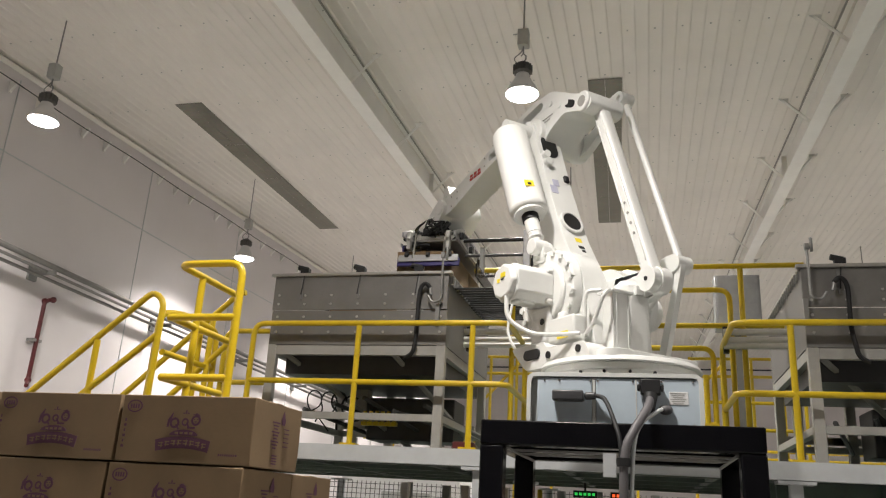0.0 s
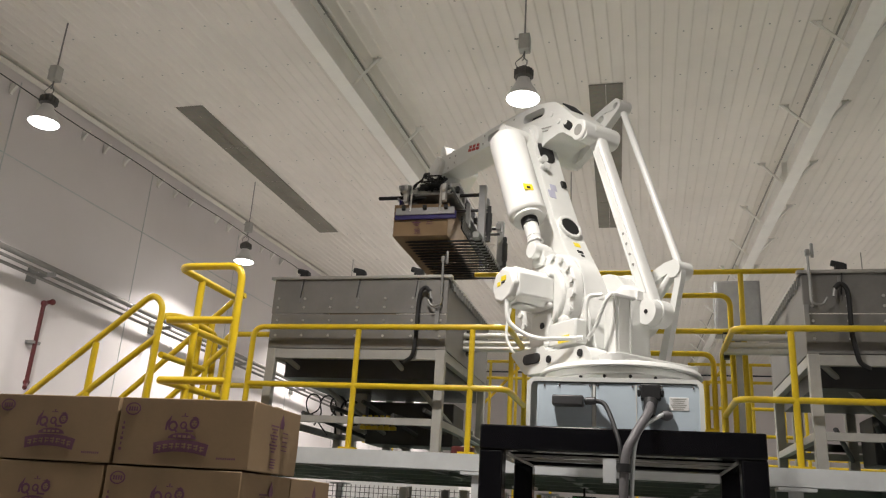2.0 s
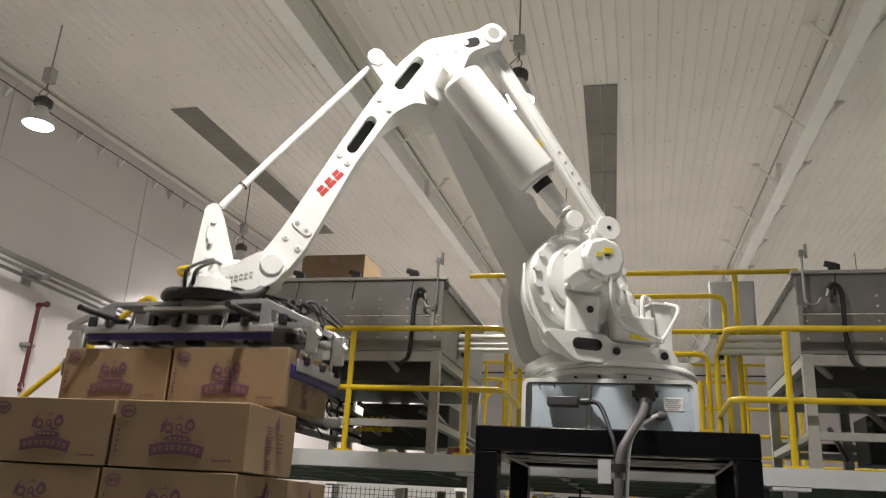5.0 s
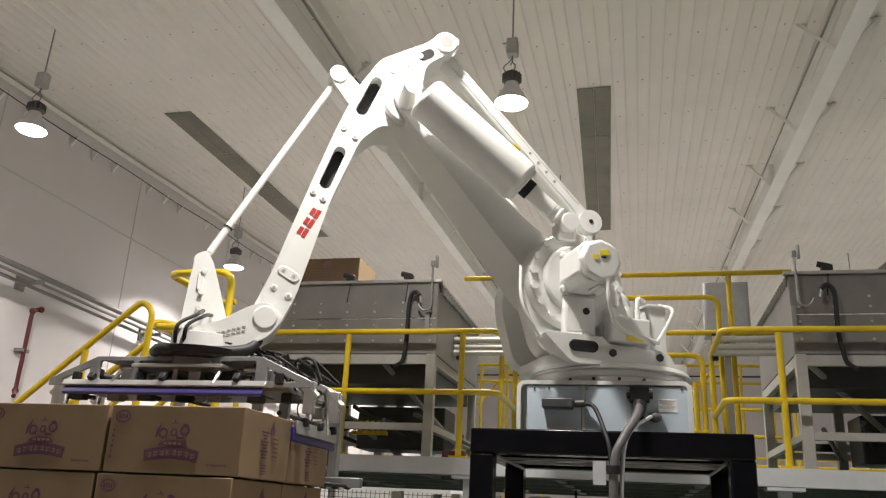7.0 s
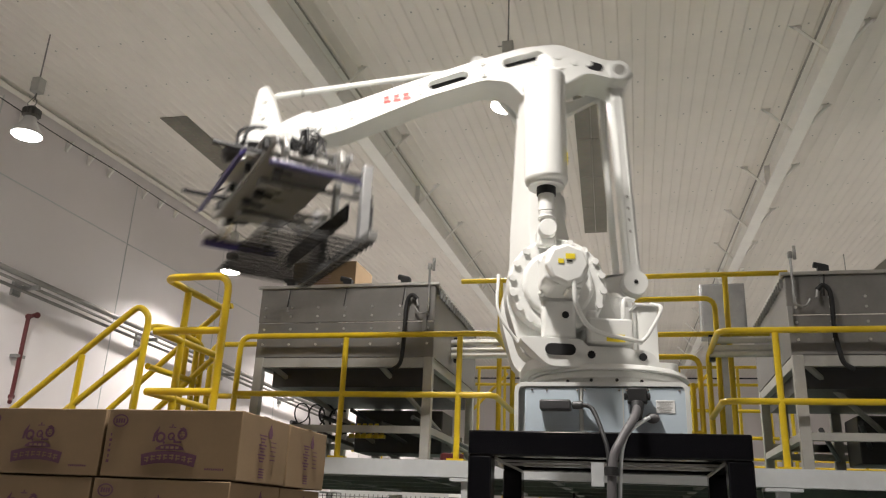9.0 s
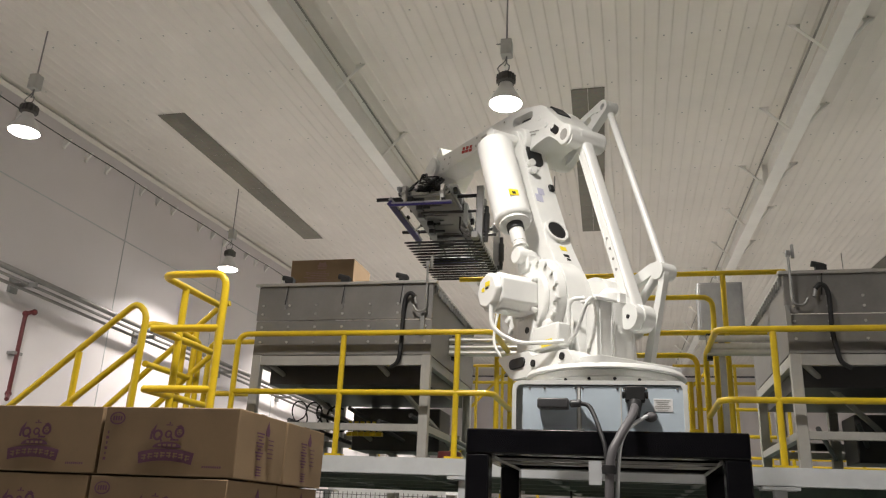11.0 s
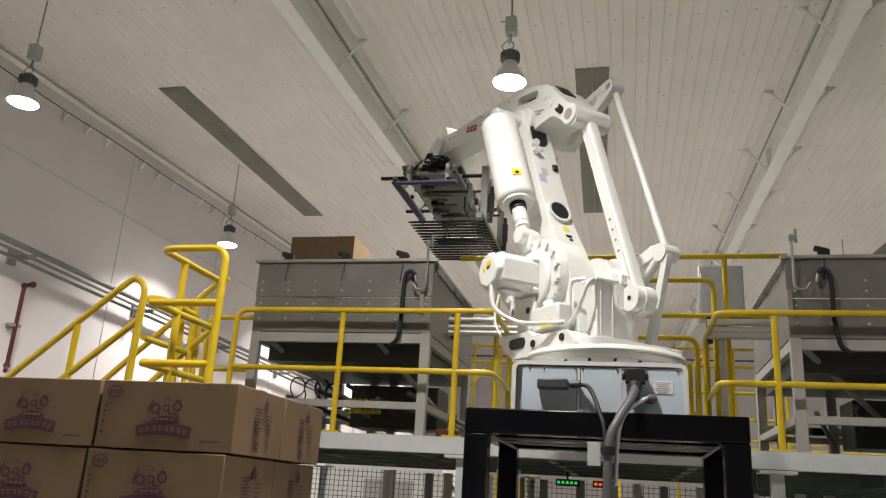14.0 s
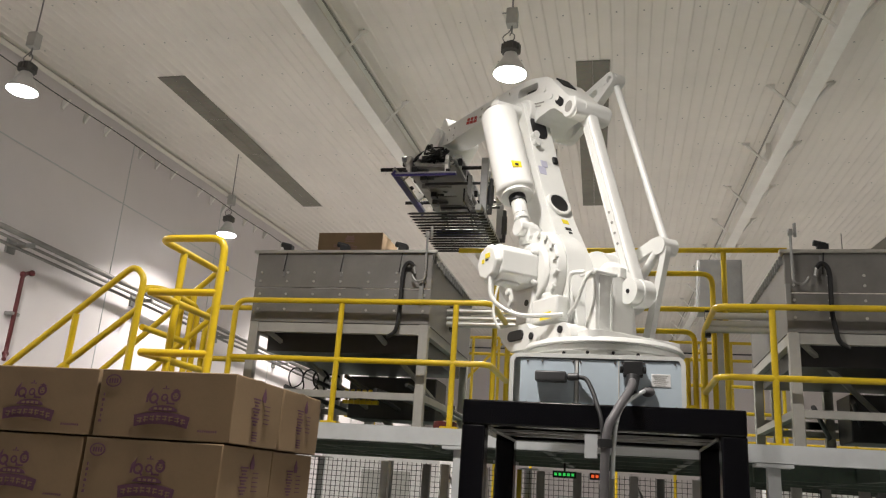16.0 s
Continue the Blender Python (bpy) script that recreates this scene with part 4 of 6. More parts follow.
def build_robot():
    top = empty("palletizing_robot", pose(AX, AY, ZB))
    top.scale = (KS, KS, KS)
    tagged(top, "large white four-axis palletizing robot with box gripper on a black stand", "robot")
    P = {}
    # fixed foot
    foot = bmesh.new()
    outline = rounded([(-0.405, 0.0), (0.405, 0.0), (0.405, 0.262), (-0.405, 0.262)], 0.045)
    hole = rounded([(-0.385, 0.006), (0.385, 0.006), (0.385, 0.243), (-0.385, 0.243)], 0.03)
    add_prism(foot, outline, -0.315, -0.27, "y", [hole])
    add_prism(foot, outline, -0.268, 0.47, "y")
    bmesh.ops.translate(foot, verts=foot.verts, vec=(-0.02, 0, 0))
    foot_ob = part("foot", foot, FOOT_GREY, top, "grey cast robot foot", bevel=0.008)
    for a, b in ((-0.375, -0.118), (-0.098, 0.376)):
        part("cover_panel", one(add_box, ((a + b) / 2, -0.302, 0.124), (b - a, 0.012, 0.226)), FOOT_BLUE, foot_ob, "blue-grey cover panel", bevel=0.003)
    part("panel_strip", one(add_box, (-0.108, -0.303, 0.124), (0.012, 0.012, 0.226)), FOOT_GREY, foot_ob)
    part("panel_strip", one(add_box, (0.085, -0.3085, 0.124), (0.006, 0.004, 0.224)), FOOT_GREY, foot_ob)
    bm = bmesh.new()
    for x in (-0.34, -0.27, -0.125, -0.09, 0.07, 0.10, 0.2, 0.34):
        for z in (0.03, 0.225):
            add_cyl(bm, (x, -0.313, z), (x, -0.306, z), 0.005, seg=8)
    part("screws", bm, CHROME, foot_ob)["kind"] = "stuff"
    part("rating_plate", one(add_box, (0.275, -0.309, 0.15), (0.085, 0.003, 0.06)), LABEL_WHITE, foot_ob, bevel=0.001)
    bm = bmesh.new()
    for k in range(6):
        add_box(bm, (0.272, -0.311, 0.172 - 0.009 * k), (0.07 - 0.012 * (k % 3), 0.001, 0.003))
    part("plate_lines", bm, LEG_GREY, foot_ob)["kind"] = "stuff"
    # plugs and cables at the foot
    bm = bmesh.new()
    add_box(bm, (-0.225, -0.345, 0.147), (0.145, 0.07, 0.048))
    add_cyl(bm, (-0.15, -0.33, 0.15), (-0.095, -0.335, 0.152), 0.018, seg=12)
    part("plug", bm, DARK_GREY, foot_ob, "dark grey side-entry plug", bevel=0.008)
    bm = bmesh.new()
    add_box(bm, (0.15, -0.335, 0.195), (0.09, 0.06, 0.07))
    for dx in (-0.052, 0.052):
        add_box(bm, (0.15 + dx, -0.345, 0.19), (0.014, 0.04, 0.03))
    add_cyl(bm, (0.15, -0.35, 0.16), (0.14, -0.385, 0.08), 0.032, 0.026, 14)
    part("connector", bm, BLACK, foot_ob, "black heavy-duty connector", bevel=0.006)
    path = smooth_path([(-0.10, -0.335, 0.152), (-0.055, -0.36, 0.13), (-0.01, -0.44, 0.02), (0.02, -0.49, -0.12), (0.015, -0.50, -0.5), (0.02, -0.48, -1.2), (0.05, -0.42, -1.95)])
    part("cable", one(add_tube, path, 0.0105, 10), RUBBER, foot_ob, "thin black cable")
    path = smooth_path([(0.15, -0.345, 0.16), (0.135, -0.42, 0.09), (0.075, -0.50, -0.02), (0.035, -0.53, -0.14), (0.03, -0.53, -0.5), (0.05, -0.50, -1.3), (0.08, -0.42, -1.95)])
    part("cable", one(add_tube, path, 0.0195, 14), CABLE_GREY, foot_ob, "thick grey power cable")
    path = smooth_path([(0.215, -0.30, 0.10), (0.185, -0.37, 0.085), (0.11, -0.44, 0.02), (0.075, -0.50, -0.08), (0.06, -0.52, -0.3)])
    part("cable", one(add_tube, path, 0.009, 10), GREY_PAINT, foot_ob, "thin pale grey cable")
    part("gland", one(add_ball, (0.215, -0.325, 0.095), 0.030, 12, (1.1, 1, 0.8)), CABLE_GREY, foot_ob)
    part("cable_tie", one(add_cyl, (0.03, -0.53, -0.14), (0.03, -0.53, -0.175), 0.03, seg=14), RUBBER, foot_ob)
    part("cable_tag", one(add_box, (-0.03, -0.5, -0.17), (0.055, 0.012, 0.10)), GREY_PAINT, foot_ob)
    foot_ob.location = (0, -0.08, 0)
    part("slewing_ring", one(add_cyl, (0, 0.08, 0.262), (0, 0.08, 0.286), 0.378, 0.382, 48), ROBOT_WHITE, foot_ob)

    # turret: turns about the upright axis
    bm = bmesh.new()
    add_cyl(bm, (0, 0, 0.287), (0, 0, 0.322), 0.385, 0.39, 48)
    add_cyl(bm, (0, 0, 0.322), (0, 0, 0.352), 0.415, 0.395, 48)
    tur = P["turret"] = part("turret", bm, ROBOT_WHITE, top, bevel=0.008)
    bm = bmesh.new()
    add_prism(bm, rounded([(-0.30, -0.28), (0.36, -0.33), (0.44, -0.18), (0.44, 0.2), (0.38, 0.30), (-0.30, 0.30)], 0.07), 0.335, 0.385, "z")
    part("casting_plate", bm, ROBOT_WHITE, tur, bevel=0.014)
    bm = bmesh.new()
    add_prism(bm, rounded([(-0.20, 0.335), (0.36, 0.335), (0.51, 0.475), (0.20, 0.475), (0.17, 0.44), (-0.15, 0.43)], 0.04), 0.22, 0.345, "y")
    part("side_wall", bm, ROBOT_WHITE, tur, bevel=0.014)
    bm = bmesh.new()
    for k in range(20):
        a = 2 * math.pi * (k + 0.5) / 20
        add_cyl(bm, (0.378 * math.cos(a), 0.08 + 0.378 * math.sin(a), 0.275), (0.386 * math.cos(a), 0.08 + 0.386 * math.sin(a), 0.275), 0.008, seg=8)
    part("ring_bolts", bm, BLACK, foot_ob)["kind"] = "stuff"
    hump = rounded([(-0.08, 0.38), (0.46, 0.38), (0.56, 0.70), (0.53, 0.90), (0.40, 1.02), (0.20, 1.02), (0.07, 0.93), (0.03, 0.75)], 0.09)
    far_hump = rounded([(0.05, 0.38), (0.46, 0.38), (0.55, 0.70), (0.52, 0.88), (0.40, 0.99), (0.24, 0.99), (0.13, 0.90), (0.09, 0.70)], 0.08)
    for a, b, hump in ((0.075, 0.205, hump), (-0.285, -0.165, far_hump)):
        bm = bmesh.new()
        add_prism(bm, hump, a, b, "y")
        part("cheek", bm, ROBOT_WHITE, tur, bevel=0.02, seg=3)
    bm = bmesh.new()
    add_cyl(bm, (A2R, 0.205, A2Z), (A2R, 0.262, A2Z), 0.258, 0.246, 40)
    add_cyl(bm, (A2R, 0.262, A2Z), (A2R, 0.285, A2Z), 0.185, 0.17, 32)
    part("gear_housing", bm, ROBOT_WHITE, tur, bevel=0.008)
    bm = bmesh.new()
    bolt_ring(bm, (A2R, 0.245, A2Z), 0.232, 18, 0.018, 0.03)
    part("housing_bolts", bm, ROBOT_WHITE, tur)["kind"] = "stuff"
    bm = bmesh.new()
    add_cyl(bm, (A2R, -0.285, A2Z), (A2R, -0.345, A2Z), 0.24, 0.23, 40)
    add_cyl(bm, (A2R, -0.345, A2Z), (A2R, -0.50, A2Z), 0.11, 0.105, 24)
    part("gear_housing", bm, ROBOT_WHITE, tur, bevel=0.008)
    bm = bmesh.new()
    mz = A2Z + 0.02
    add_prism(bm, [(A2R - 0.105, mz - 0.062), (A2R - 0.062, mz - 0.1), (A2R + 0.062, mz - 0.1), (A2R + 0.105, mz - 0.062), (A2R + 0.105, mz + 0.062), (A2R + 0.062, mz + 0.1), (A2R - 0.062, mz + 0.1), (A2R - 0.105, mz + 0.062)], 0.285, 0.52, "y")
    add_cyl(bm, (A2R, 0.517, mz), (A2R, 0.553, mz), 0.112, 0.098, 8)
    for sx in (-1, 1):
        for sz in (-1, 1):
            add_cyl(bm, (A2R + sx * 0.088, 0.285, mz + sz * 0.084), (A2R + sx * 0.088, 0.325, mz + sz * 0.084), 0.017, seg=10)
    add_box(bm, (A2R - 0.04, 0.44, mz - 0.108), (0.07, 0.12, 0.02))
    mot = part("motor", bm, ROBOT_WHITE, tur, "white servo motor housing", bevel=0.012)
    part("warning_label", one(add_box, (A2R - 0.012, 0.5545, A2Z + 0.055), (0.045, 0.003, 0.026)), LABEL_YELLOW, mot)
    part("warning_label", one(add_box, (A2R + 0.032, 0.5545, A2Z + 0.03), (0.026, 0.003, 0.022)), LABEL_YELLOW, mot)
    part("label_mark", one(add_box, (A2R - 0.008, 0.5545, A2Z + 0.032), (0.026, 0.003, 0.008)), BLACK, mot)
    bm = bmesh.new()
    add_box(bm, (A2R - 0.0, 0.275, A2Z - 0.19), (0.17, 0.06, 0.20))
    add_box(bm, (A2R - 0.17, 0.265, A2Z - 0.19), (0.06, 0.06, 0.12))
    part("gear_cover", bm, ROBOT_WHITE, tur, bevel=0.02, seg=3)
    for x, z, r in ((0.40, 0.60, 0.018), (0.15, 0.398, 0.019), (-0.10, 0.398, 0.019)):
        part("black_hole", one(add_cyl, (x, 0.34, z), (x, 0.352, z), r, seg=16) if z < 0.5 else one(add_cyl, (A2R - 0.03, 0.30, z), (A2R - 0.03, 0.309, z), r, seg=16), BLACK, tur)
    bm = bmesh.new()
    add_prism(bm, slot(0.30, 0.418, 0.15, 0.056), 0.335, 0.353, "y")
    part("cable_slot", bm, BLACK, tur, "black oval cable opening", bevel=0.004)
    part("warning_label", one(add_box, (0.03, 0.347, 0.485), (0.09, 0.003, 0.036)), LABEL_YELLOW, tur)
    part("label_block", one(add_box, (0.05, 0.305, 0.52), (0.22, 0.08, 0.13)), ROBOT_WHITE, tur, bevel=0.012)
    bm = bmesh.new()
    add_prism(bm, [(-0.215, 0.125), (-0.205, 0.105), (-0.125, 0.105), (-0.115, 0.125), (-0.115, 0.205), (-0.135, 0.22), (-0.215, 0.22)], 0.38, 0.69, "z")
    for py in (0.125, 0.198):
        add_box(bm, (-0.216, py, 0.535), (0.006, 0.008, 0.30))
    add_box(bm, (-0.165, 0.163, 0.692), (0.125, 0.14, 0.014))
    part("pillar", bm, ROBOT_WHITE, tur, "white cast cable pillar", bevel=0.008)
    bm = bmesh.new()
    add_prism(bm, rounded([(-0.135, -0.1), (0.035, -0.1), (0.035, 0.06), (-0.135, 0.06)], 0.035), 0.38, 0.72, "z")
    add_cyl(bm, (-0.05, -0.02, 0.72), (-0.05, -0.02, 0.775), 0.08, 0.074, 24)
    add_cyl(bm, (-0.05, -0.02, 0.775), (-0.05, -0.02, 0.81), 0.074, 0.045, 24)
    add_box(bm, (-0.10, -0.02, 0.745), (0.09, 0.05, 0.05))
    part("axis_motor", bm, ROBOT_WHITE, tur, "white upright axis motor", bevel=0.01)
    for pts, r in ((smooth_path([(0.27, 0.54, 0.72), (0.25, 0.53, 0.58), (0.16, 0.44, 0.50), (-0.02, 0.38, 0.475), (-0.1, 0.33, 0.475)]), 0.012),
                   (smooth_path([(-0.1, 0.30, 0.475), (-0.15, 0.29, 0.53), (-0.22, 0.28, 0.66), (-0.19, 0.20, 0.705)]), 0.010),
                   (smooth_path([(0.02, 0.20, 0.47), (-0.03, 0.25, 0.55), (-0.04, 0.25, 0.70), (-0.10, 0.20, 0.72)]), 0.012),
                   (smooth_path([(0.50, 0.30, 0.45), (0.60, 0.31, 0.60), (0.60, 0.28, 0.80)]), 0.008)):
        part("cable", one(add_tube, pts, r, 8), ROBOT_WHITE, tur, "white cable")
    bx, bz = A2R + BV[0], A2Z + BV[1]
    bm = bmesh.new()
    out = rounded([(0.25, 0.36), (-0.04, 0.36), (bx - 0.055, bz - 0.03), (bx - 0.03, bz + 0.05), (bx + 0.05, bz + 0.055), (0.25, 0.90)], 0.05)
    hole = rounded([(0.20, 0.42), (0.0, 0.42), (bx - 0.005, bz - 0.06), (bx + 0.03, bz - 0.01), (0.20, 0.84)], 0.03)
    add_prism(bm, out, -0.295, -0.26, "y", [hole])
    add_cyl(bm, (0.22, -0.278, 0.62), (bx, -0.278, bz), 0.026, seg=10)
    add_cyl(bm, (bx, -0.355, bz), (bx, -0.25, bz), 0.05, seg=20)
    part("link_bracket", bm, ROBOT_WHITE, tur, bevel=0.008)
    bm = bmesh.new()
    add_box(bm, (A2R + PV[0], S_CYL - 0.045, A2Z + PV[1] - 0.04), (0.10, 0.10, 0.10))
    add_cyl(bm, (A2R + PV[0], S_CYL - 0.08, A2Z + PV[1]), (A2R + PV[0], S_CYL + 0.04, A2Z + PV[1]), 0.042, seg=18)
    part("cylinder_lug", bm, ROBOT_WHITE, tur, bevel=0.012)

    # lower arm: origin on the shoulder axis, z along the arm
    bm = bmesh.new()
    add_prism(bm, rounded([(-0.13, -0.14), (-0.15, 0.06), (-0.085, 0.40), (-0.065, 0.80), (-0.06, 1.33), (0.0, 1.39), (0.075, 1.33), (0.115, 1.15), (0.185, 0.45), (0.215, 0.06), (0.15, -0.14)], 0.06), -0.07, 0.115, "y")
    for v in bm.verts:
        if v.co.y > 0 and v.co.x > 0:
            v.co.x *= 0.55
    low = P["lower_arm"] = part("lower_arm", bm, ROBOT_WHITE, top, bevel=0.03, seg=4)
    part("elbow_boss", one(add_cyl, (0, -0.16, L2), (0, 0.09, L2), 0.105, seg=32), ROBOT_WHITE, low, bevel=0.01)
    ob = part("arm_hole", one(add_cyl, (-0.01, 0.025, 0.0), (0.03, 0.025, 0.0), 0.062, seg=28), BLACK, low, "dark oval opening")
    ob.matrix_basis = pose(-0.0845, 0, 0.50, 0, 3, 0)
    bm = bmesh.new()
    add_prism(bm, slot(0.025, 0.0, 0.19, 0.115, math.pi / 2), -0.006, 0.03, "x")
    ob = part("arm_hole", bm, BLACK, low, "dark oval opening")
    ob.matrix_basis = pose(-0.0615, 0, 1.135, 0, 0, 0)
    bm = bmesh.new()
    add_prism(bm, circle(0, 0, 0.080, 32), -0.015, 0.02, "x", [circle(0, 0, 0.063, 32)])
    ob = part("hole_rim", bm, ROBOT_WHITE, low, "white raised rim", bevel=0.005)
    ob.matrix_basis = pose(-0.084, 0.025, 0.50, 0, 3, 0)
    tilt = pose(-0.104, 0, 0.30, 0, 10.8, 0)
    part("warning_label", one(add_box, (0, 0.01, 0.07), (0.004, 0.045, 0.035), tilt), LABEL_YELLOW, low)
    part("label_mark", one(add_box, (0, 0.01, 0.01), (0.004, 0.04, 0.022), tilt), BLACK, low)
    part("label_mark", one(add_box, (0, 0.005, -0.02), (0.004, 0.026, 0.018), tilt), BLACK, low)
    bm = bmesh.new()
    add_box(bm, (-0.0665, 0.05, 0.82), (0.004, 0.045, 0.05))
    add_box(bm, (-0.0685, 0.075, 0.76), (0.004, 0.05, 0.06))
    part("pale_label", bm, LABEL_BLUE, low)
    bm = bmesh.new()
    add_box(bm, (-0.066, -0.04, 0.87), (0.03, 0.035, 0.05))
    part("stop_block", bm, BLACK, low, bevel=0.006)
    bm = bmesh.new()
    for z, x in ((0.97, -0.06), (1.03, -0.06)):
        add_cyl(bm, (x - 0.04, 0.085, z), (x + 0.03, 0.085, z + 0.02), 0.024, seg=12)
    part("arm_lugs", bm, ROBOT_WHITE, low)
    part("cylinder_pin", one(add_cyl, (0, 0.04, L2), (0, 0.30, L2), 0.047, seg=20), ROBOT_WHITE, low)

    # upper arm: origin on the elbow axis, x towards the wrist
    bm = bmesh.new()
    out = rounded([(-0.56, 0.0), (-0.535, 0.06), (-0.44, 0.08), (-0.30, 0.17), (-0.18, 0.245), (0.04, 0.26), (0.32, 0.23), (0.66, 0.178), (1.15, 0.095), (1.36, 0.075), (1.42, 0.02),
                   (1.36, -0.075), (1.18, -0.064), (0.66, 0.052), (0.30, 0.095), (0.16, 0.05), (0.08, -0.10), (-0.06, -0.115), (-0.14, -0.03), (-0.30, 0.025), (-0.42, -0.03), (-0.50, -0.075), (-0.565, -0.05)], 0.045)
    holes = [slot(0.05, 0.185, 0.25, 0.062, -0.09), slot(0.51, 0.134, 0.25, 0.058, -0.14)]
    add_prism(bm, out, -0.125, 0.125, "y", holes)
    for v in bm.verts:
        v.co.y *= 1 - 0.26 * min(1, max(0, v.co.x / 1.3))
    upp = P["upper_arm"] = part("upper_arm", bm, ROBOT_WHITE, top, bevel=0.018, seg=3)
    bm = bmesh.new()
    add_prism(bm, slot(-0.36, 0.055, 0.10, 0.05, 0.5), 0.118, 0.128, "y")
    part("arm_hole", bm, BLACK, upp, "dark oval opening")
    part("tail_pin", one(add_cyl, (-LT, -0.14, 0), (-LT, 0.14, 0), 0.066, seg=28), ROBOT_WHITE, upp, bevel=0.008)
    part("tail_bore", one(add_cyl, (-LT, 0.135, 0), (-LT, 0.1415, 0), 0.036, seg=20), LEG_GREY, upp)
    # black blocks fill the slots, painting the shade inside the hollow arm
    for sx, sz, sa in ((0.05, 0.185, -0.09), (0.51, 0.134, -0.14)):
        bm = bmesh.new()
        add_prism(bm, slot(sx, sz, 0.262, 0.07, sa), -0.07, 0.055, "y")
        part("slot_shade", bm, BLACK, upp, "black block painting the shade inside the arm slot")
    ob = part("arm_hole", one(add_box, (0, 0, 0), (0.13, 0.10, 0.012)), BLACK, upp, "dark rounded cable opening", bevel=0.005)
    ob.matrix_basis = pose(-0.235, 0.02, 0.212, 0, -32, 0)
    for x, z in ((-0.25, 0.10), (-0.16, 0.16), (-0.33, 0.08)):
        part("arm_bolt", one(add_cyl, (x, 0.12, z), (x, 0.129, z), 0.019, seg=12), ROBOT_WHITE, upp, bevel=0.003)
    for x, z in ((0.29, 0.20), (0.30, 0.125), (0.68, 0.145), (0.685, 0.085), (1.20, 0.045), (1.20, -0.035), (1.105, 0.05), (1.105, -0.005)):
        yy = 0.125 * (1 - 0.26 * x / 1.3)
        part("arm_bolt", one(add_cyl, (x, yy - 0.004, z), (x, yy + 0.005, z), 0.017, seg=12), ROBOT_WHITE, upp, bevel=0.003)
        part("bolt_head", one(add_cyl, (x, yy + 0.004, z), (x, yy + 0.0065, z), 0.008, seg=8), LEG_GREY, upp)
    yy = 0.125 * (1 - 0.26 * 1.105 / 1.3)
    bm = bmesh.new()
    add_prism(bm, slot(1.105, 0.022, 0.115, 0.05, math.pi / 2), yy - 0.006, yy + 0.005, "y")
    part("bolt_plate", bm, ROBOT_WHITE, upp, bevel=0.003)
    part("wrist_boss", one(add_cyl, (L3, -0.11, 0), (L3, 0.132, 0), 0.058, seg=28), ROBOT_WHITE, upp, bevel=0.008)
    bm = bmesh.new()
    for k in range(2):
        add_box(bm, (-0.12 + 0.004 * k, 0.1262, 0.075 - 0.022 * k), (0.12 - 0.05 * k, 0.002, 0.007))
    part("grey_print", bm, LEG_GREY, upp)
    # three red blocks where the maker's mark stands
    for k in range(3):
        xx = 0.885 - 0.058 * k
        yy = 0.125 * (1 - 0.26 * xx / 1.3) + 0.0012
        bm = bmesh.new()
        for row in range(2):
            add_box(bm, (xx, yy, 0.066 + 0.026 * row), (0.048 - 0.010 * row, 0.002, 0.022))
        part("red_mark", bm, LOGO_RED, upp, "red maker's mark as plain blocks")

    # level-keeping triangle, rods, tilt housing
    bm = bmesh.new()
    out = rounded([(-0.10, -0.09), (0.08, -0.09), (KV[0] + 0.045, KV[1] - 0.03), (KV[0] + 0.03, KV[1] + 0.045), (KV[0] - 0.045, KV[1] + 0.03), (0.06, 0.13), (BV[0] - 0.02, BV[1] + 0.055), (BV[0] - 0.055, BV[1] - 0.02)], 0.05)
    hole = rounded([(-0.12, 0.03), (-0.06, 0.09), (-0.32, 0.16), (-0.34, 0.12)], 0.03)
    hole2 = circle(BV[0], BV[1], 0.022, 14)
    add_prism(bm, out, -0.315, -0.262, "y", [hole, hole2])
    add_cyl(bm, (0, -0.33, 0), (0, -0.13, 0), 0.10, seg=28)
    add_cyl(bm, (BV[0], -0.36, BV[1]), (BV[0], -0.31, BV[1]), 0.042, seg=18)
    add_cyl(bm, (KV[0], -0.37, KV[1]), (KV[0], -0.25, KV[1]), 0.052, seg=20)
    P["link_plate"] = part("link_plate", bm, ROBOT_WHITE, top, "white triangular levelling link", bevel=0.008)
    bm = bmesh.new()
    add_cyl(bm, (0, 0, 0.05), (0, 0, L2 - 0.05), 0.021, seg=16)
    for z in (0.0, L2):
        add_cyl(bm, (-0.0, -0.045, z), (0.0, 0.03, z), 0.046, seg=18)
    P["rear_rod"] = part("levelling_rod", bm, ROBOT_WHITE, top, bevel=0.004)
    bm = bmesh.new()
    add_cyl(bm, (0, 0, 0.05), (0, 0, L3 - 0.06), 0.019, seg=16)
    for z in (0.0, L3):
        add_cyl(bm, (0.0, -0.04, z), (0.0, 0.03, z), 0.044, seg=18)
    P["front_rod"] = part("levelling_rod", bm, ROBOT_WHITE, top, bevel=0.004)
    part("rod_clip", one(add_cyl, (0, 0, 1.12), (0, 0, 1.128), 0.025, seg=16), BLACK, P["front_rod"])
    bm = bmesh.new()
    out = rounded([(-0.075, -0.03), (-0.02, 0.085), (0.07, 0.05), (0.16, -0.03), (0.275, 0.30), (0.315, 0.362), (0.365, 0.335), (0.375, 0.24), (0.40, -0.15), (0.12, -0.165), (0.0, -0.08)], 0.035)
    add_prism(bm, out, -0.25, -0.12, "y")
    wr = P["tilt_housing"] = part("tilt_housing", bm, ROBOT_WHITE, top, "white wrist tilt housing", bevel=0.014, seg=3)
    bm = bmesh.new()
    add_prism(bm, rounded([(-0.085, 0.0), (0.0, 0.085), (0.09, 0.04), (0.20, -0.035), (0.40, -0.10), (0.40, -0.165), (0.10, -0.165), (-0.03, -0.085)], 0.035), -0.12, 0.10, "y")
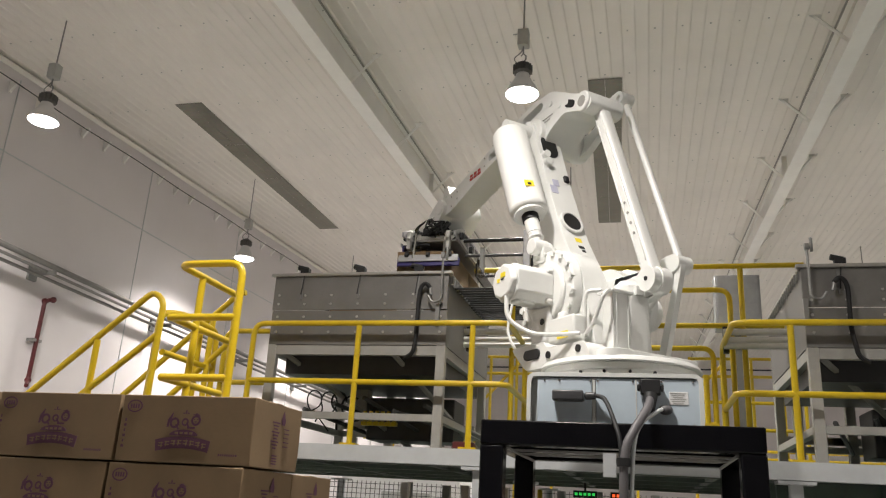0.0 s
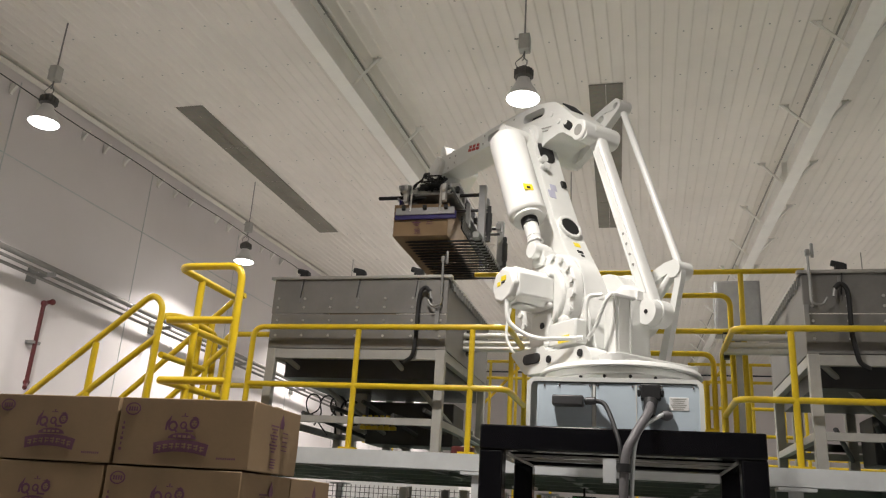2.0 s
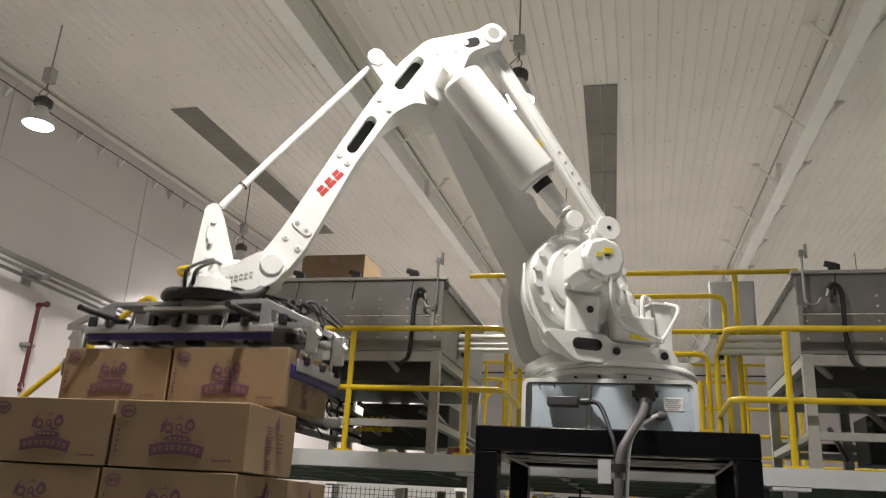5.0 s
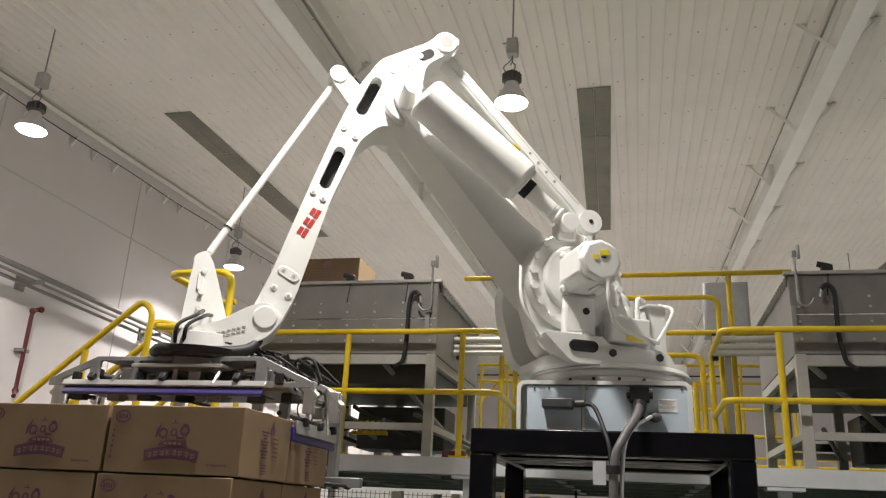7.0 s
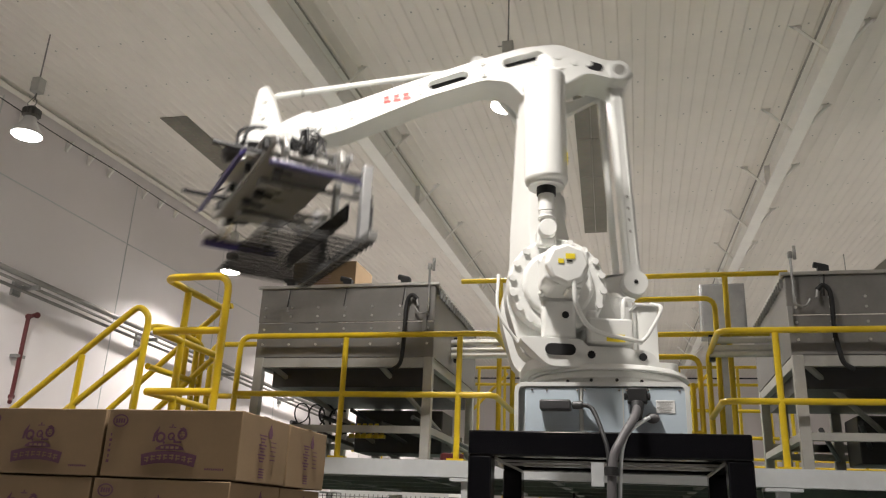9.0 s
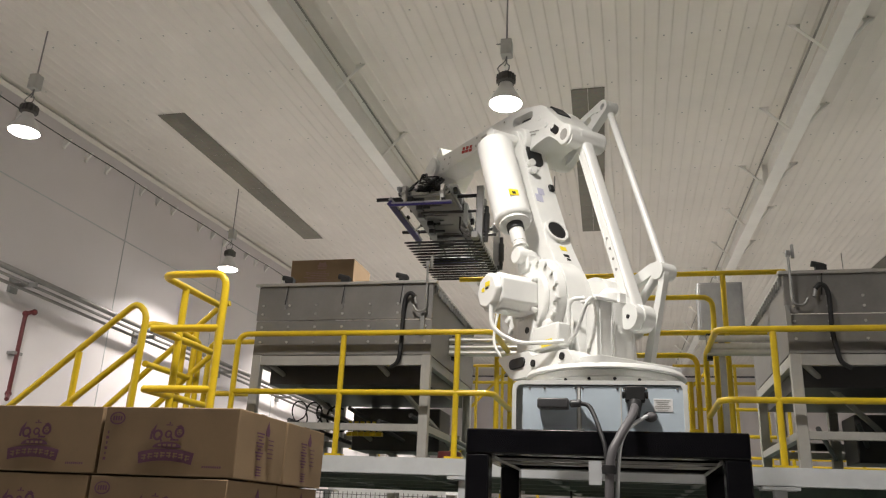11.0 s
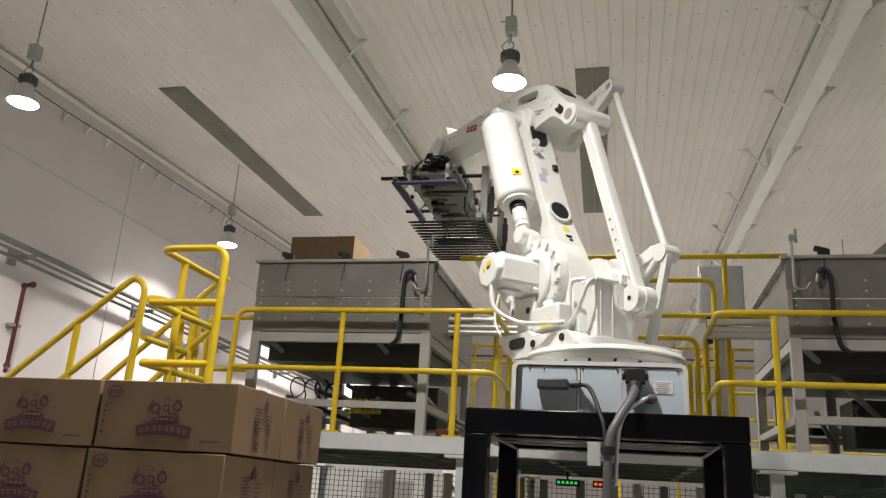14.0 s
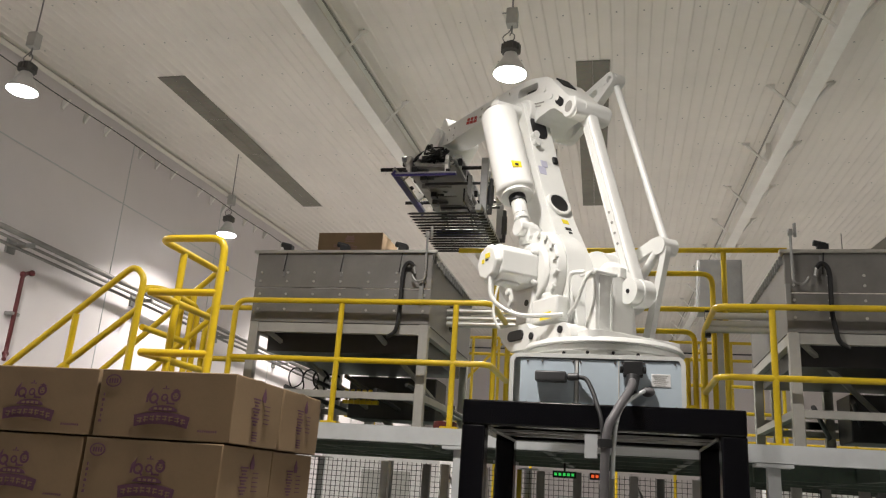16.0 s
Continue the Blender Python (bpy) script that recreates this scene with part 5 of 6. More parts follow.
    add_cyl(bm, (0.26, 0, -0.20), (0.26, 0, -0.10), 0.14, 0.13, 28)
    part("wrist_casting", bm, ROBOT_WHITE, wr, bevel=0.014, seg=3)
    bm = bmesh.new()
    add_prism(bm, slot(0.325, 0.20, 0.10, 0.03, math.pi / 2), -0.122, -0.112, "y")
    for z in (0.25, 0.14, 0.06):
        add_cyl(bm, (0.315, -0.122, z), (0.315, -0.105, z), 0.014, seg=12)
    part("housing_details", bm, ROBOT_WHITE, wr, bevel=0.003)["kind"] = "stuff"
    bm = bmesh.new()
    add_cyl(bm, (0.26, 0, -0.205), (0.26, 0, -0.175), 0.19, 0.20, 28)
    add_tube(bm, smooth_path([(0.02, 0.06, -0.10), (0.06, 0.10, -0.16), (0.2, 0.13, -0.19), (0.42, 0.10, -0.19), (0.47, -0.02, -0.185)]), 0.028, 10)
    part("cable_skirt", bm, RUBBER, wr, "black rubber cable loop at the wrist")
    for dy in (0.0, 0.02):
        path = smooth_path([(0.25, -0.115, 0.03 + dy), (0.27, 0.05, -0.01), (0.34, 0.115, -0.08), (0.34, 0.09, -0.17)])
        part("hose", one(add_tube, [p + Vector((dy * 2, 0, 0)) for p in path], 0.009, 8), RUBBER, wr, "thin black hose")
    bm = bmesh.new()
    for k in range(2):
        for j in range(6):
            add_box(bm, (0.09 + 0.022 * j, 0.1012, -0.055 - 0.02 * k - 0.008 * j), (0.016, 0.002, 0.008))
    part("raised_print", bm, LEG_GREY, wr)

    # parallel drive: crank and thick bar
    bm = bmesh.new()
    add_prism(bm, rounded([(0.13, -0.13), (0.13, 0.13), (-LT, 0.075), (-LT - 0.075, 0.0), (-LT, -0.075)], 0.07), -0.075, -0.015, "y")
    add_cyl(bm, (-LT, -0.075, 0), (-LT, 0.0, 0), 0.074, seg=24)
    cr = P["crank"] = part("crank", bm, ROBOT_WHITE, top, "white drive crank", bevel=0.012)
    part("crank_bolt", one(add_cyl, (-LT, -0.004, 0), (-LT, 0.004, 0), 0.013, seg=10), BLACK, cr)
    bm = bmesh.new()
    add_prism(bm, rounded([(-0.044, -0.002), (0.044, -0.002), (0.044, 0.082), (-0.044, 0.082)], 0.028, 5), 0.04, L2 - 0.04, "z")
    for z in (0.0, L2):
        add_cyl(bm, (0, -0.012, z), (0, 0.10, z), 0.068, seg=24)
    bar = P["drive_bar"] = part("drive_bar", bm, ROBOT_WHITE, top, "thick white parallel drive bar", bevel=0.008)
    for dx in (-0.022, 0.022):
        part("bar_rib", one(add_box, (dx, 0.083, L2 / 2), (0.008, 0.008, L2 - 0.22)), ROBOT_WHITE, bar, bevel=0.002)
    for k in range(4):
        part("bar_bolt", one(add_cyl, (0, 0.080, 0.3 + 0.07 * k), (0, 0.086, 0.3 + 0.07 * k), 0.008, seg=8), LEG_GREY, bar)
    for z in (0.0, L2):
        part("pin_bolt", one(add_cyl, (0, 0.098, z), (0, 0.104, z), 0.012, seg=12), BLACK, bar)

    # balancing cylinder, hung from the elbow, and its piston rod from the lug
    bm = bmesh.new()
    add_cyl(bm, (0, 0, -0.745), (0, 0, -0.075), 0.114, seg=40)
    cyl = P["balance_cylinder"] = part("balance_cylinder", bm, ROBOT_WHITE, top, "white balancing cylinder", bevel=0.03, seg=4)
    bm = bmesh.new()
    add_cyl(bm, (0, 0, -0.757), (0, 0, -0.744), 0.094, seg=32)
    part("end_cap", bm, ROBOT_WHITE, cyl)
    part("gland", one(add_cyl, (0, 0, -0.80), (0, 0, -0.745), 0.050, seg=24), RUBBER, cyl, "black rod gland")
    part("warning_label", one(add_box, (-0.1145, 0.02, -0.60), (0.004, 0.06, 0.045), pose(0, 0, 0, 0, 0, -10)), LABEL_YELLOW, cyl)
    part("label_mark", one(add_box, (-0.1165, 0.02, -0.605), (0.004, 0.022, 0.018), pose(0, 0, 0, 0, 0, -10)), BLACK, cyl)
    bm = bmesh.new()
    add_cyl(bm, (0, 0, 0.10), (0, 0, 0.55), 0.043, seg=24)
    add_cyl(bm, (0, 0, 0.02), (0, 0, 0.10), 0.03, 0.043, seg=24)
    add_cyl(bm, (0, 0, 0.06), (0, 0, 0.075), 0.047, seg=24)
    add_cyl(bm, (0, -0.05, 0), (0, 0.05, 0), 0.048, seg=20)
    P["piston_rod"] = part("piston_rod", bm, ROBOT_WHITE, top, bevel=0.005)

    # gripper: origin on the wrist axis at its pivot height, x towards the fork tips
    gx, gy = -0.12, -0.07
    ztop, zplate, zt = -0.215, -0.36, -0.715
    bm = bmesh.new()
    holes = [slot(gx, gy + s, 0.15, 0.032) for s in (-0.30, -0.08, 0.14, 0.36)] + [circle(gx + 0.0, gy + 0.03, 0.022, 14)]
    add_prism(bm, [(gx - 0.2, gy - 0.56), (gx + 0.2, gy - 0.56), (gx + 0.2, gy + 0.56), (gx - 0.2, gy + 0.56)], zplate, zplate + 0.012, "z", holes)
    gr = P["gripper"] = part("gripper", bm, STEEL, top, "grey steel box gripper plate and frame")
    part("flange", one(add_cyl, (0, 0, -0.26), (0, 0, -0.195), 0.13, seg=28), STEEL_DARK, gr)
    part("mount_plate", one(add_box, (gx * 0.5, gy * 0.5, -0.262), (0.42, 0.45, 0.016)), ALU, gr, bevel=0.003)
    for sx in (-0.20, 0.20):
        x = gx + sx
        bm = bmesh.new()
        tri = [(gy - 0.66, zplate + 0.015), (gy + 0.66, zplate + 0.015), (gy + 0.66, zplate + 0.045), (gy + 0.42, zplate + 0.15), (gy - 0.42, zplate + 0.15), (gy - 0.66, zplate + 0.045)]
        hs = []
        for k in range(4):
            a = gy - 0.40 + 0.205 * k
            hs.append(rounded([(a, zplate + 0.04), (a + 0.18, zplate + 0.04), (a + 0.18, zplate + 0.13), (a, zplate + 0.13)], 0.012))
        hs.append([(gy + 0.45, zplate + 0.04), (gy + 0.60, zplate + 0.04), (gy + 0.45, zplate + 0.10)])
        hs.append([(gy - 0.45, zplate + 0.04), (gy - 0.45, zplate + 0.10), (gy - 0.60, zplate + 0.04)])
        add_prism(bm, tri, x - 0.008, x + 0.008, "x", hs)
        part("side_truss", bm, TRUSS, gr, "grey windowed side plate", bevel=0.002)
        for k in range(4):
            part("stop_knob", one(add_box, (x + (0.02 if sx > 0 else -0.02), gy - 0.5 + 0.34 * k, zplate + 0.05), (0.03, 0.035, 0.05)), BLACK, gr, bevel=0.005)
    random.seed(21)
    for k in range(6):
        bm = bmesh.new()
        yy = gy - 0.46 + 0.175 * k
        add_cyl(bm, (gx - 0.15, yy, zplate + 0.07), (gx + 0.13, yy, zplate + 0.07), 0.026, seg=14)
        add_box(bm, (gx + 0.14, yy, zplate + 0.07), (0.03, 0.062, 0.062))
        part("air_cylinder", bm, random.choice((BLACK, ALU, STEEL_DARK)), gr, bevel=0.003)
    for k in range(5):
        bm = bmesh.new()
        p0 = Vector((gx - 0.1 + 0.05 * k, gy + 0.20 - 0.03 * k, zplate + 0.13))
        add_tube(bm, smooth_path([p0, p0 + Vector((0.06, 0.10, 0.09)), p0 + Vector((0.0, 0.22, 0.06)), p0 + Vector((0.05, 0.30, -0.04))]), 0.009, 6)
        part("air_hose", bm, RUBBER, gr, "black air hose")
    for k in range(4):
        bm = bmesh.new()
        add_box(bm, (gx - 0.12 + 0.07 * k, gy + 0.36 + 0.04 * (k % 2), zplate + 0.12), (0.05, 0.05, 0.07))
        part("valve_block", bm, BLACK if k % 2 else CHROME, gr, bevel=0.004)
    for k in range(26):
        px, py = gx + random.uniform(-0.16, 0.16), gy + random.uniform(-0.42, 0.46)
        pz = zplate + random.uniform(0.03, 0.12)
        bm = bmesh.new()
        if k % 3 == 0:
            add_cyl(bm, (px, py - 0.05, pz), (px, py + 0.06, pz), random.uniform(0.010, 0.022), seg=10)
            part("fitting", bm, CHROME, gr, "chrome fitting")
        elif k % 3 == 1:
            add_box(bm, (px, py, pz), (random.uniform(0.03, 0.07), random.uniform(0.03, 0.08), random.uniform(0.03, 0.06)))
            part("valve_block", bm, BLACK, gr, bevel=0.003)
        else:
            add_tube(bm, smooth_path([(px, py, pz), (px + 0.03, py + 0.08, pz + 0.05), (px - 0.02, py + 0.16, pz + 0.03), (px, py + 0.22, pz - 0.03)]), 0.007, 6)
            part("air_hose", bm, RUBBER, gr, "black air hose")
    for k in range(7):
        yy = gy - 0.54 + 0.18 * k
        bm = bmesh.new()
        add_box(bm, (gx + 0.13 - 0.03 * (k % 2), yy, zplate - 0.022), (0.05, 0.07, 0.04))
        add_cyl(bm, (gx + 0.02, yy, zplate - 0.018), (gx + 0.12, yy, zplate - 0.018), 0.012, seg=8)
        part("clamp_actuator", bm, (BLACK, STEEL_DARK, DARK_GREY)[k % 3], gr, bevel=0.004)
    part("top_plate", one(add_box, (gx, gy, zplate + 0.137), (0.40, 0.80, 0.008)), TRUSS, gr, bevel=0.002)
    for k in range(9):
        bm = bmesh.new()
        q0 = Vector((gx - 0.02 + 0.015 * (k % 3), gy + 0.30 + 0.03 * k, zplate + 0.13))
        add_tube(bm, smooth_path([q0, q0 + Vector((random.uniform(-0.08, 0.08), random.uniform(-0.05, 0.08), 0.04 + random.uniform(0, 0.05))), q0 + Vector((random.uniform(-0.08, 0.1), random.uniform(0.0, 0.12), random.uniform(0, 0.05))), q0 + Vector((random.uniform(-0.1, 0.1), 0.16, -0.06))]), 0.0065, 6)
        part("looped_hose", bm, RUBBER, gr, "black bundled hose")
    for sx in (-0.15, 0.15):
        for sy in (-1, 1):
            bm = bmesh.new()
            add_box(bm, (gx + sx, gy + sy * 0.64, zplate - 0.02), (0.03, 0.05, 0.14))
            add_cyl(bm, (gx + sx, gy + sy * 0.60, zplate + 0.06), (gx + sx, gy + sy * 0.68, zplate - 0.02), 0.016, seg=10)
            part("clamp_bracket", bm, ALU, gr, bevel=0.004)
    def clamp(length, along, inner=-1):
        """A clamp bar: bright angle, three black knobs and a violet pad strip; hinge at the origin, hanging down."""
        bm = bmesh.new()
        s = (0.012, length, 0.030) if along == "y" else (length, 0.012, 0.055)
        add_box(bm, (0, 0, -0.08), s)
        bar_ob = part("clamp_bar", bm, TRUSS, top, "aluminium clamp bar with violet pad", bevel=0.003)
        s2 = (0.018, length * 0.98, 0.046) if along == "y" else (length * 1.04, 0.018, 0.062)
        off = (inner * 0.0155, 0, -0.106) if along == "y" else (0, inner * 0.0165, -0.108)
        part("pad", one(add_box, off, s2), PURPLE_BAR, bar_ob, "violet-blue pad strip", bevel=0.004)
        for k in (-1, 0, 1):
            d = k * length * 0.36
            c = (0.012, d, -0.055) if along == "y" else (d, 0.012, -0.055)
            part("knob", one(add_box, c, (0.03, 0.03, 0.036)), BLACK, bar_ob, bevel=0.006)
        for k in (-1, 1):
            d = k * length * 0.25
            a, b = ((-0.01, d, 0.0), (0, d, -0.08)) if along == "y" else ((d, -0.0, 0.13), (d, 0, -0.08))
            part("hinge_arm", one(add_cyl, a, b, 0.010, seg=8), CHROME, bar_ob)
        return bar_ob
    P["clamp_tip"] = clamp(1.0, "y", -1)
    P["clamp_a"] = clamp(0.46, "x", -1)
    P["clamp_b"] = clamp(0.46, "x", 1)
    # fork carriage with its tines; slides along x
    bm = bmesh.new()
    add_box(bm, (gx - 0.30, gy, zt + 0.02), (0.05, 1.14, 0.05))
    fk = P["fork"] = part("fork", bm, STEEL_DARK, top, "steel fork carriage with black tines", bevel=0.004)
    for yy in (-0.40, 0.40):
        bm = bmesh.new()
        add_box(bm, (gx - 0.305, gy + yy, (zt + zplate) / 2 + 0.06), (0.055, 0.05, zplate - zt + 0.13))
        part("fork_arm", bm, TRUSS, fk, "grey upright fork arm", bevel=0.004)
        part("guide_rod", one(add_cyl, (gx - 0.32, gy + yy * 0.95, zplate + 0.06), (gx + 0.55, gy + yy * 0.95, zplate + 0.06), 0.015, seg=12), BLACK, fk, "black guide rod")
        part("slide_rod", one(add_cyl, (gx - 0.32, gy + yy * 0.7, zplate - 0.03), (gx + 0.20, gy + yy * 0.7, zplate - 0.03), 0.012, seg=10), DARK_GREY, fk)
        part("slide_block", one(add_box, (gx - 0.31, gy + yy * 0.7, zplate + 0.03), (0.045, 0.06, 0.06)), STEEL_DARK, fk, bevel=0.004)
        bm = bmesh.new()
        add_cyl(bm, (gx - 0.352, gy + yy * 0.9, zt + 0.06), (gx - 0.352, gy + yy * 0.9, zplate - 0.03), 0.016, seg=10)
        add_cyl(bm, (gx - 0.352, gy + yy * 0.9, (zt + zplate) / 2 - 0.07), (gx - 0.352, gy + yy * 0.9, (zt + zplate) / 2 + 0.09), 0.024, seg=12)
        add_box(bm, (gx - 0.34, gy + yy * 0.9, zt + 0.05), (0.05, 0.03, 0.035))
        part("push_cylinder", bm, DARK_GREY, fk, "dark air cylinder", bevel=0.003)
    tine = None
    for k in range(15):
        yy = gy - 0.49 + 0.98 * k / 14
        if tine is None:
            bm = bmesh.new()
            add_cyl(bm, (gx - 0.30, 0, zt), (gx + 0.235, 0, zt), 0.0095, seg=8)
            add_cyl(bm, (gx + 0.235, 0, zt), (gx + 0.265, 0, zt), 0.0095, 0.005, 8)
            add_cyl(bm, (gx - 0.33, 0, zt), (gx - 0.28, 0, zt), 0.016, seg=8)
            tine = part("tine", bm, BLACK, fk, "black steel tine")
            tine.location = (0, yy, 0)
        else:
            t2 = new("tine", tine.data)
            t2.parent, t2.location = fk, (0, yy, 0)
    bm = bmesh.new()
    add_box(bm, (gx - 0.262, gy, zt + 0.14), (0.012, 1.02, 0.105))
    P["pusher"] = part("pusher_plate", bm, BLACK_PAINT, top, "black stripper plate", bevel=0.003)
    for yy in (-0.3, 0.3):
        part("pusher_arm", one(add_box, (gx - 0.262, gy + yy, (zt + zplate) / 2 + 0.1), (0.03, 0.05, 0.2)), STEEL_DARK, P["pusher"])
    return top, P, (gx, gy, zplate, zt)


# ---- movement ----
TIMES = (0.0, 1.05, 1.2, 1.5, 2.0, 2.25, 2.5, 3.0, 3.5, 4.0, 4.2, 4.7, 5.2, 5.8, 6.3, 7.5, 8.0, 8.5, 9.0, 9.2, 9.7, 10.2, 10.7, 11.2, 16.0)
TURN = (132.4, 132.4, 132.4, 132.4, 134.0, 140.0, 149.5, 170.4, 187.1, 195.0, 196.9, 203.5, 208.0, 208.2, 208.2, 208.2, 208.2, 206.3, 194.8, 190.0, 172.0, 149.5, 134.5, 130.8, 130.8)
LOWER = (19.7, 19.7, 19.8, 19.9, 20.7, 17.0, 11.0, -1.9, -10.6, 7.0, 12.1, 27.0, 38.5, 43.8, 44.6, 44.5, 37.1, 27.7, 3.2, -7.0, -4.0, 9.0, 18.5, 19.7, 19.7)
UPPER = (-3.8, -3.8, -2.2, 4.6, 13.3, 13.2, 12.3, 11.6, 8.6, -17.4, -27.3, -47.0, -58.5, -63.6, -64.4, -64.1, -58.1, -50.6, -14.1, 0.8, 12.0, 15.0, 15.2, 15.0, 15.0)
GRIP = (180, 180, 180, 180, 180, 180, 180, 183, 188, 222, 240, 262, 269, 270, 270, 270, 270, 268, 222, 197, 184, 180, 180, 180, 180)
SLIDE = (0.36, 0.36, 0.2, 0.0, 0.0, 0.0, 0.0, 0.0, 0.0, 0.0, 0.0, 0.0, 0.0, 0.1, 0.50, 0.50, 0.22, 0.05, 0.0, 0.0, 0.0, 0.0, 0.0, 0.0, 0.0)
TIP = (0, 0, 0, 0, 0, 0, 0, 0, 0, 0, 0, 0, 0, 12, 32, 32, 32, 40, 45, 46, 46, 44, 42, 42, 42)
OPEN = (8, 8, 5, 0, 0, 0, 0, 0, 0, 0, 0, 0, 0, 3, 4, 6, 50, 54, 55, 55, 55, 55, 55, 55, 55)


def ease(values, t):
    """Monotone cubic through the table."""
    n = len(TIMES)
    if t <= TIMES[0]:
        return values[0]
    if t >= TIMES[-1]:
        return values[-1]
    i = max(k for k in range(n - 1) if TIMES[k] <= t)

    def slope(k):
        if k <= 0 or k >= n - 1:
            return 0.0
        a = (values[k] - values[k - 1]) / (TIMES[k] - TIMES[k - 1])
        b = (values[k + 1] - values[k]) / (TIMES[k + 1] - TIMES[k])
        return 0.0 if a * b <= 0 else 2 * a * b / (a + b)
    h = TIMES[i + 1] - TIMES[i]
    u = (t - TIMES[i]) / h
    m0, m1 = slope(i) * h, slope(i + 1) * h
    return ((2 * u ** 3 - 3 * u * u + 1) * values[i] + (u ** 3 - 2 * u * u + u) * m0 + (3 * u * u - 2 * u ** 3) * values[i + 1] + (u ** 3 - u * u) * m1)


def plane(x, z, s, turn):
    """A place in the robot's space from reach, height and side offset at a turn of the turret."""
    c, q = math.cos(radians(turn)), math.sin(radians(turn))
    return Vector((c * x - q * s, q * x + c * s, z))


def rod_pose(p0, p1, turn):
    z = (p1 - p0).normalized()
    y = Vector((-math.sin(radians(turn)), math.cos(radians(turn)), 0))
    y = (y - z * y.dot(z)).normalized()
    x = y.cross(z)
    m = Matrix((x, y, z)).transposed().to_4x4()
    return Matrix.Translation(p0) @ m


def robot_poses(t, grip_xyz):
    th, a, b = ease(TURN, t), radians(ease(LOWER, t)), radians(ease(UPPER, t))
    gx, gy, zplate, zt = grip_xyz
    sh = (A2R, A2Z)
    el = (A2R + L2 * math.sin(a), A2Z + L2 * math.cos(a))
    wr = (el[0] + L3 * math.cos(b), el[1] + L3 * math.sin(b))
    tail = (-LT * math.cos(b), -LT * math.sin(b))
    head = pose(0, 0, 0, 0, 0, th)
    tilt_low = pose(0, 0, 0, 0, math.degrees(a), 0)
    tilt_up = pose(0, 0, 0, 0, -math.degrees(b), 0)

    def at(p, s=0.0):
        return Matrix.Translation(plane(p[0], p[1], s, th))

    def pt(p, s):
        return plane(p[0], p[1], s, th)
    lug, q = (sh[0] + PV[0], sh[1] + PV[1]), el
    up_axis = rod_pose(pt(lug, S_CYL), pt(q, S_CYL), th)
    out = {"turret": head, "lower_arm": at(sh) @ head @ tilt_low, "upper_arm": at(el, -0.075) @ head @ tilt_up, "link_plate": at(el) @ head, "tilt_housing": at(wr, -0.05) @ head,
           "crank": at(sh, -0.067) @ head @ tilt_up,
           "drive_bar": rod_pose(pt((sh[0] + tail[0], sh[1] + tail[1]), S_BAR - 0.165), pt((el[0] + tail[0], el[1] + tail[1]), S_BAR - 0.165), th),
           "rear_rod": rod_pose(pt((sh[0] + BV[0], sh[1] + BV[1]), S_LINK), pt((el[0] + BV[0], el[1] + BV[1]), S_LINK), th),
           "front_rod": rod_pose(pt((el[0] + KV[0], el[1] + KV[1]), S_LINK), pt((wr[0] + KV[0], wr[1] + KV[1]), -0.245), th),
           "piston_rod": up_axis,
           "balance_cylinder": Matrix.Translation(pt(q, S_CYL)) @ up_axis.to_quaternion().to_matrix().to_4x4()}
    g = at((wr[0] + 0.26, wr[1]), -0.05) @ pose(0, 0, 0, 0, 0, ease(GRIP, t))
    sl, op, tip = ease(SLIDE, t), ease(OPEN, t), ease(TIP, t)
    out["gripper"] = g
    out["fork"] = g @ pose(-0.09 - 0.86 * sl, 0, 0)
    out["pusher"] = g @ pose(-min(sl, 0.08), 0, 0)
    out["clamp_tip"] = g @ pose(gx + 0.26, gy, zplate + 0.08, 0, -tip, 0)
    out["clamp_a"] = g @ pose(gx, gy + 0.62, zplate - 0.075, op * 1.25, 0, 0)
    out["clamp_b"] = g @ pose(gx, gy - 0.62, zplate - 0.075, -op * 1.25, 0, 0)
    return out


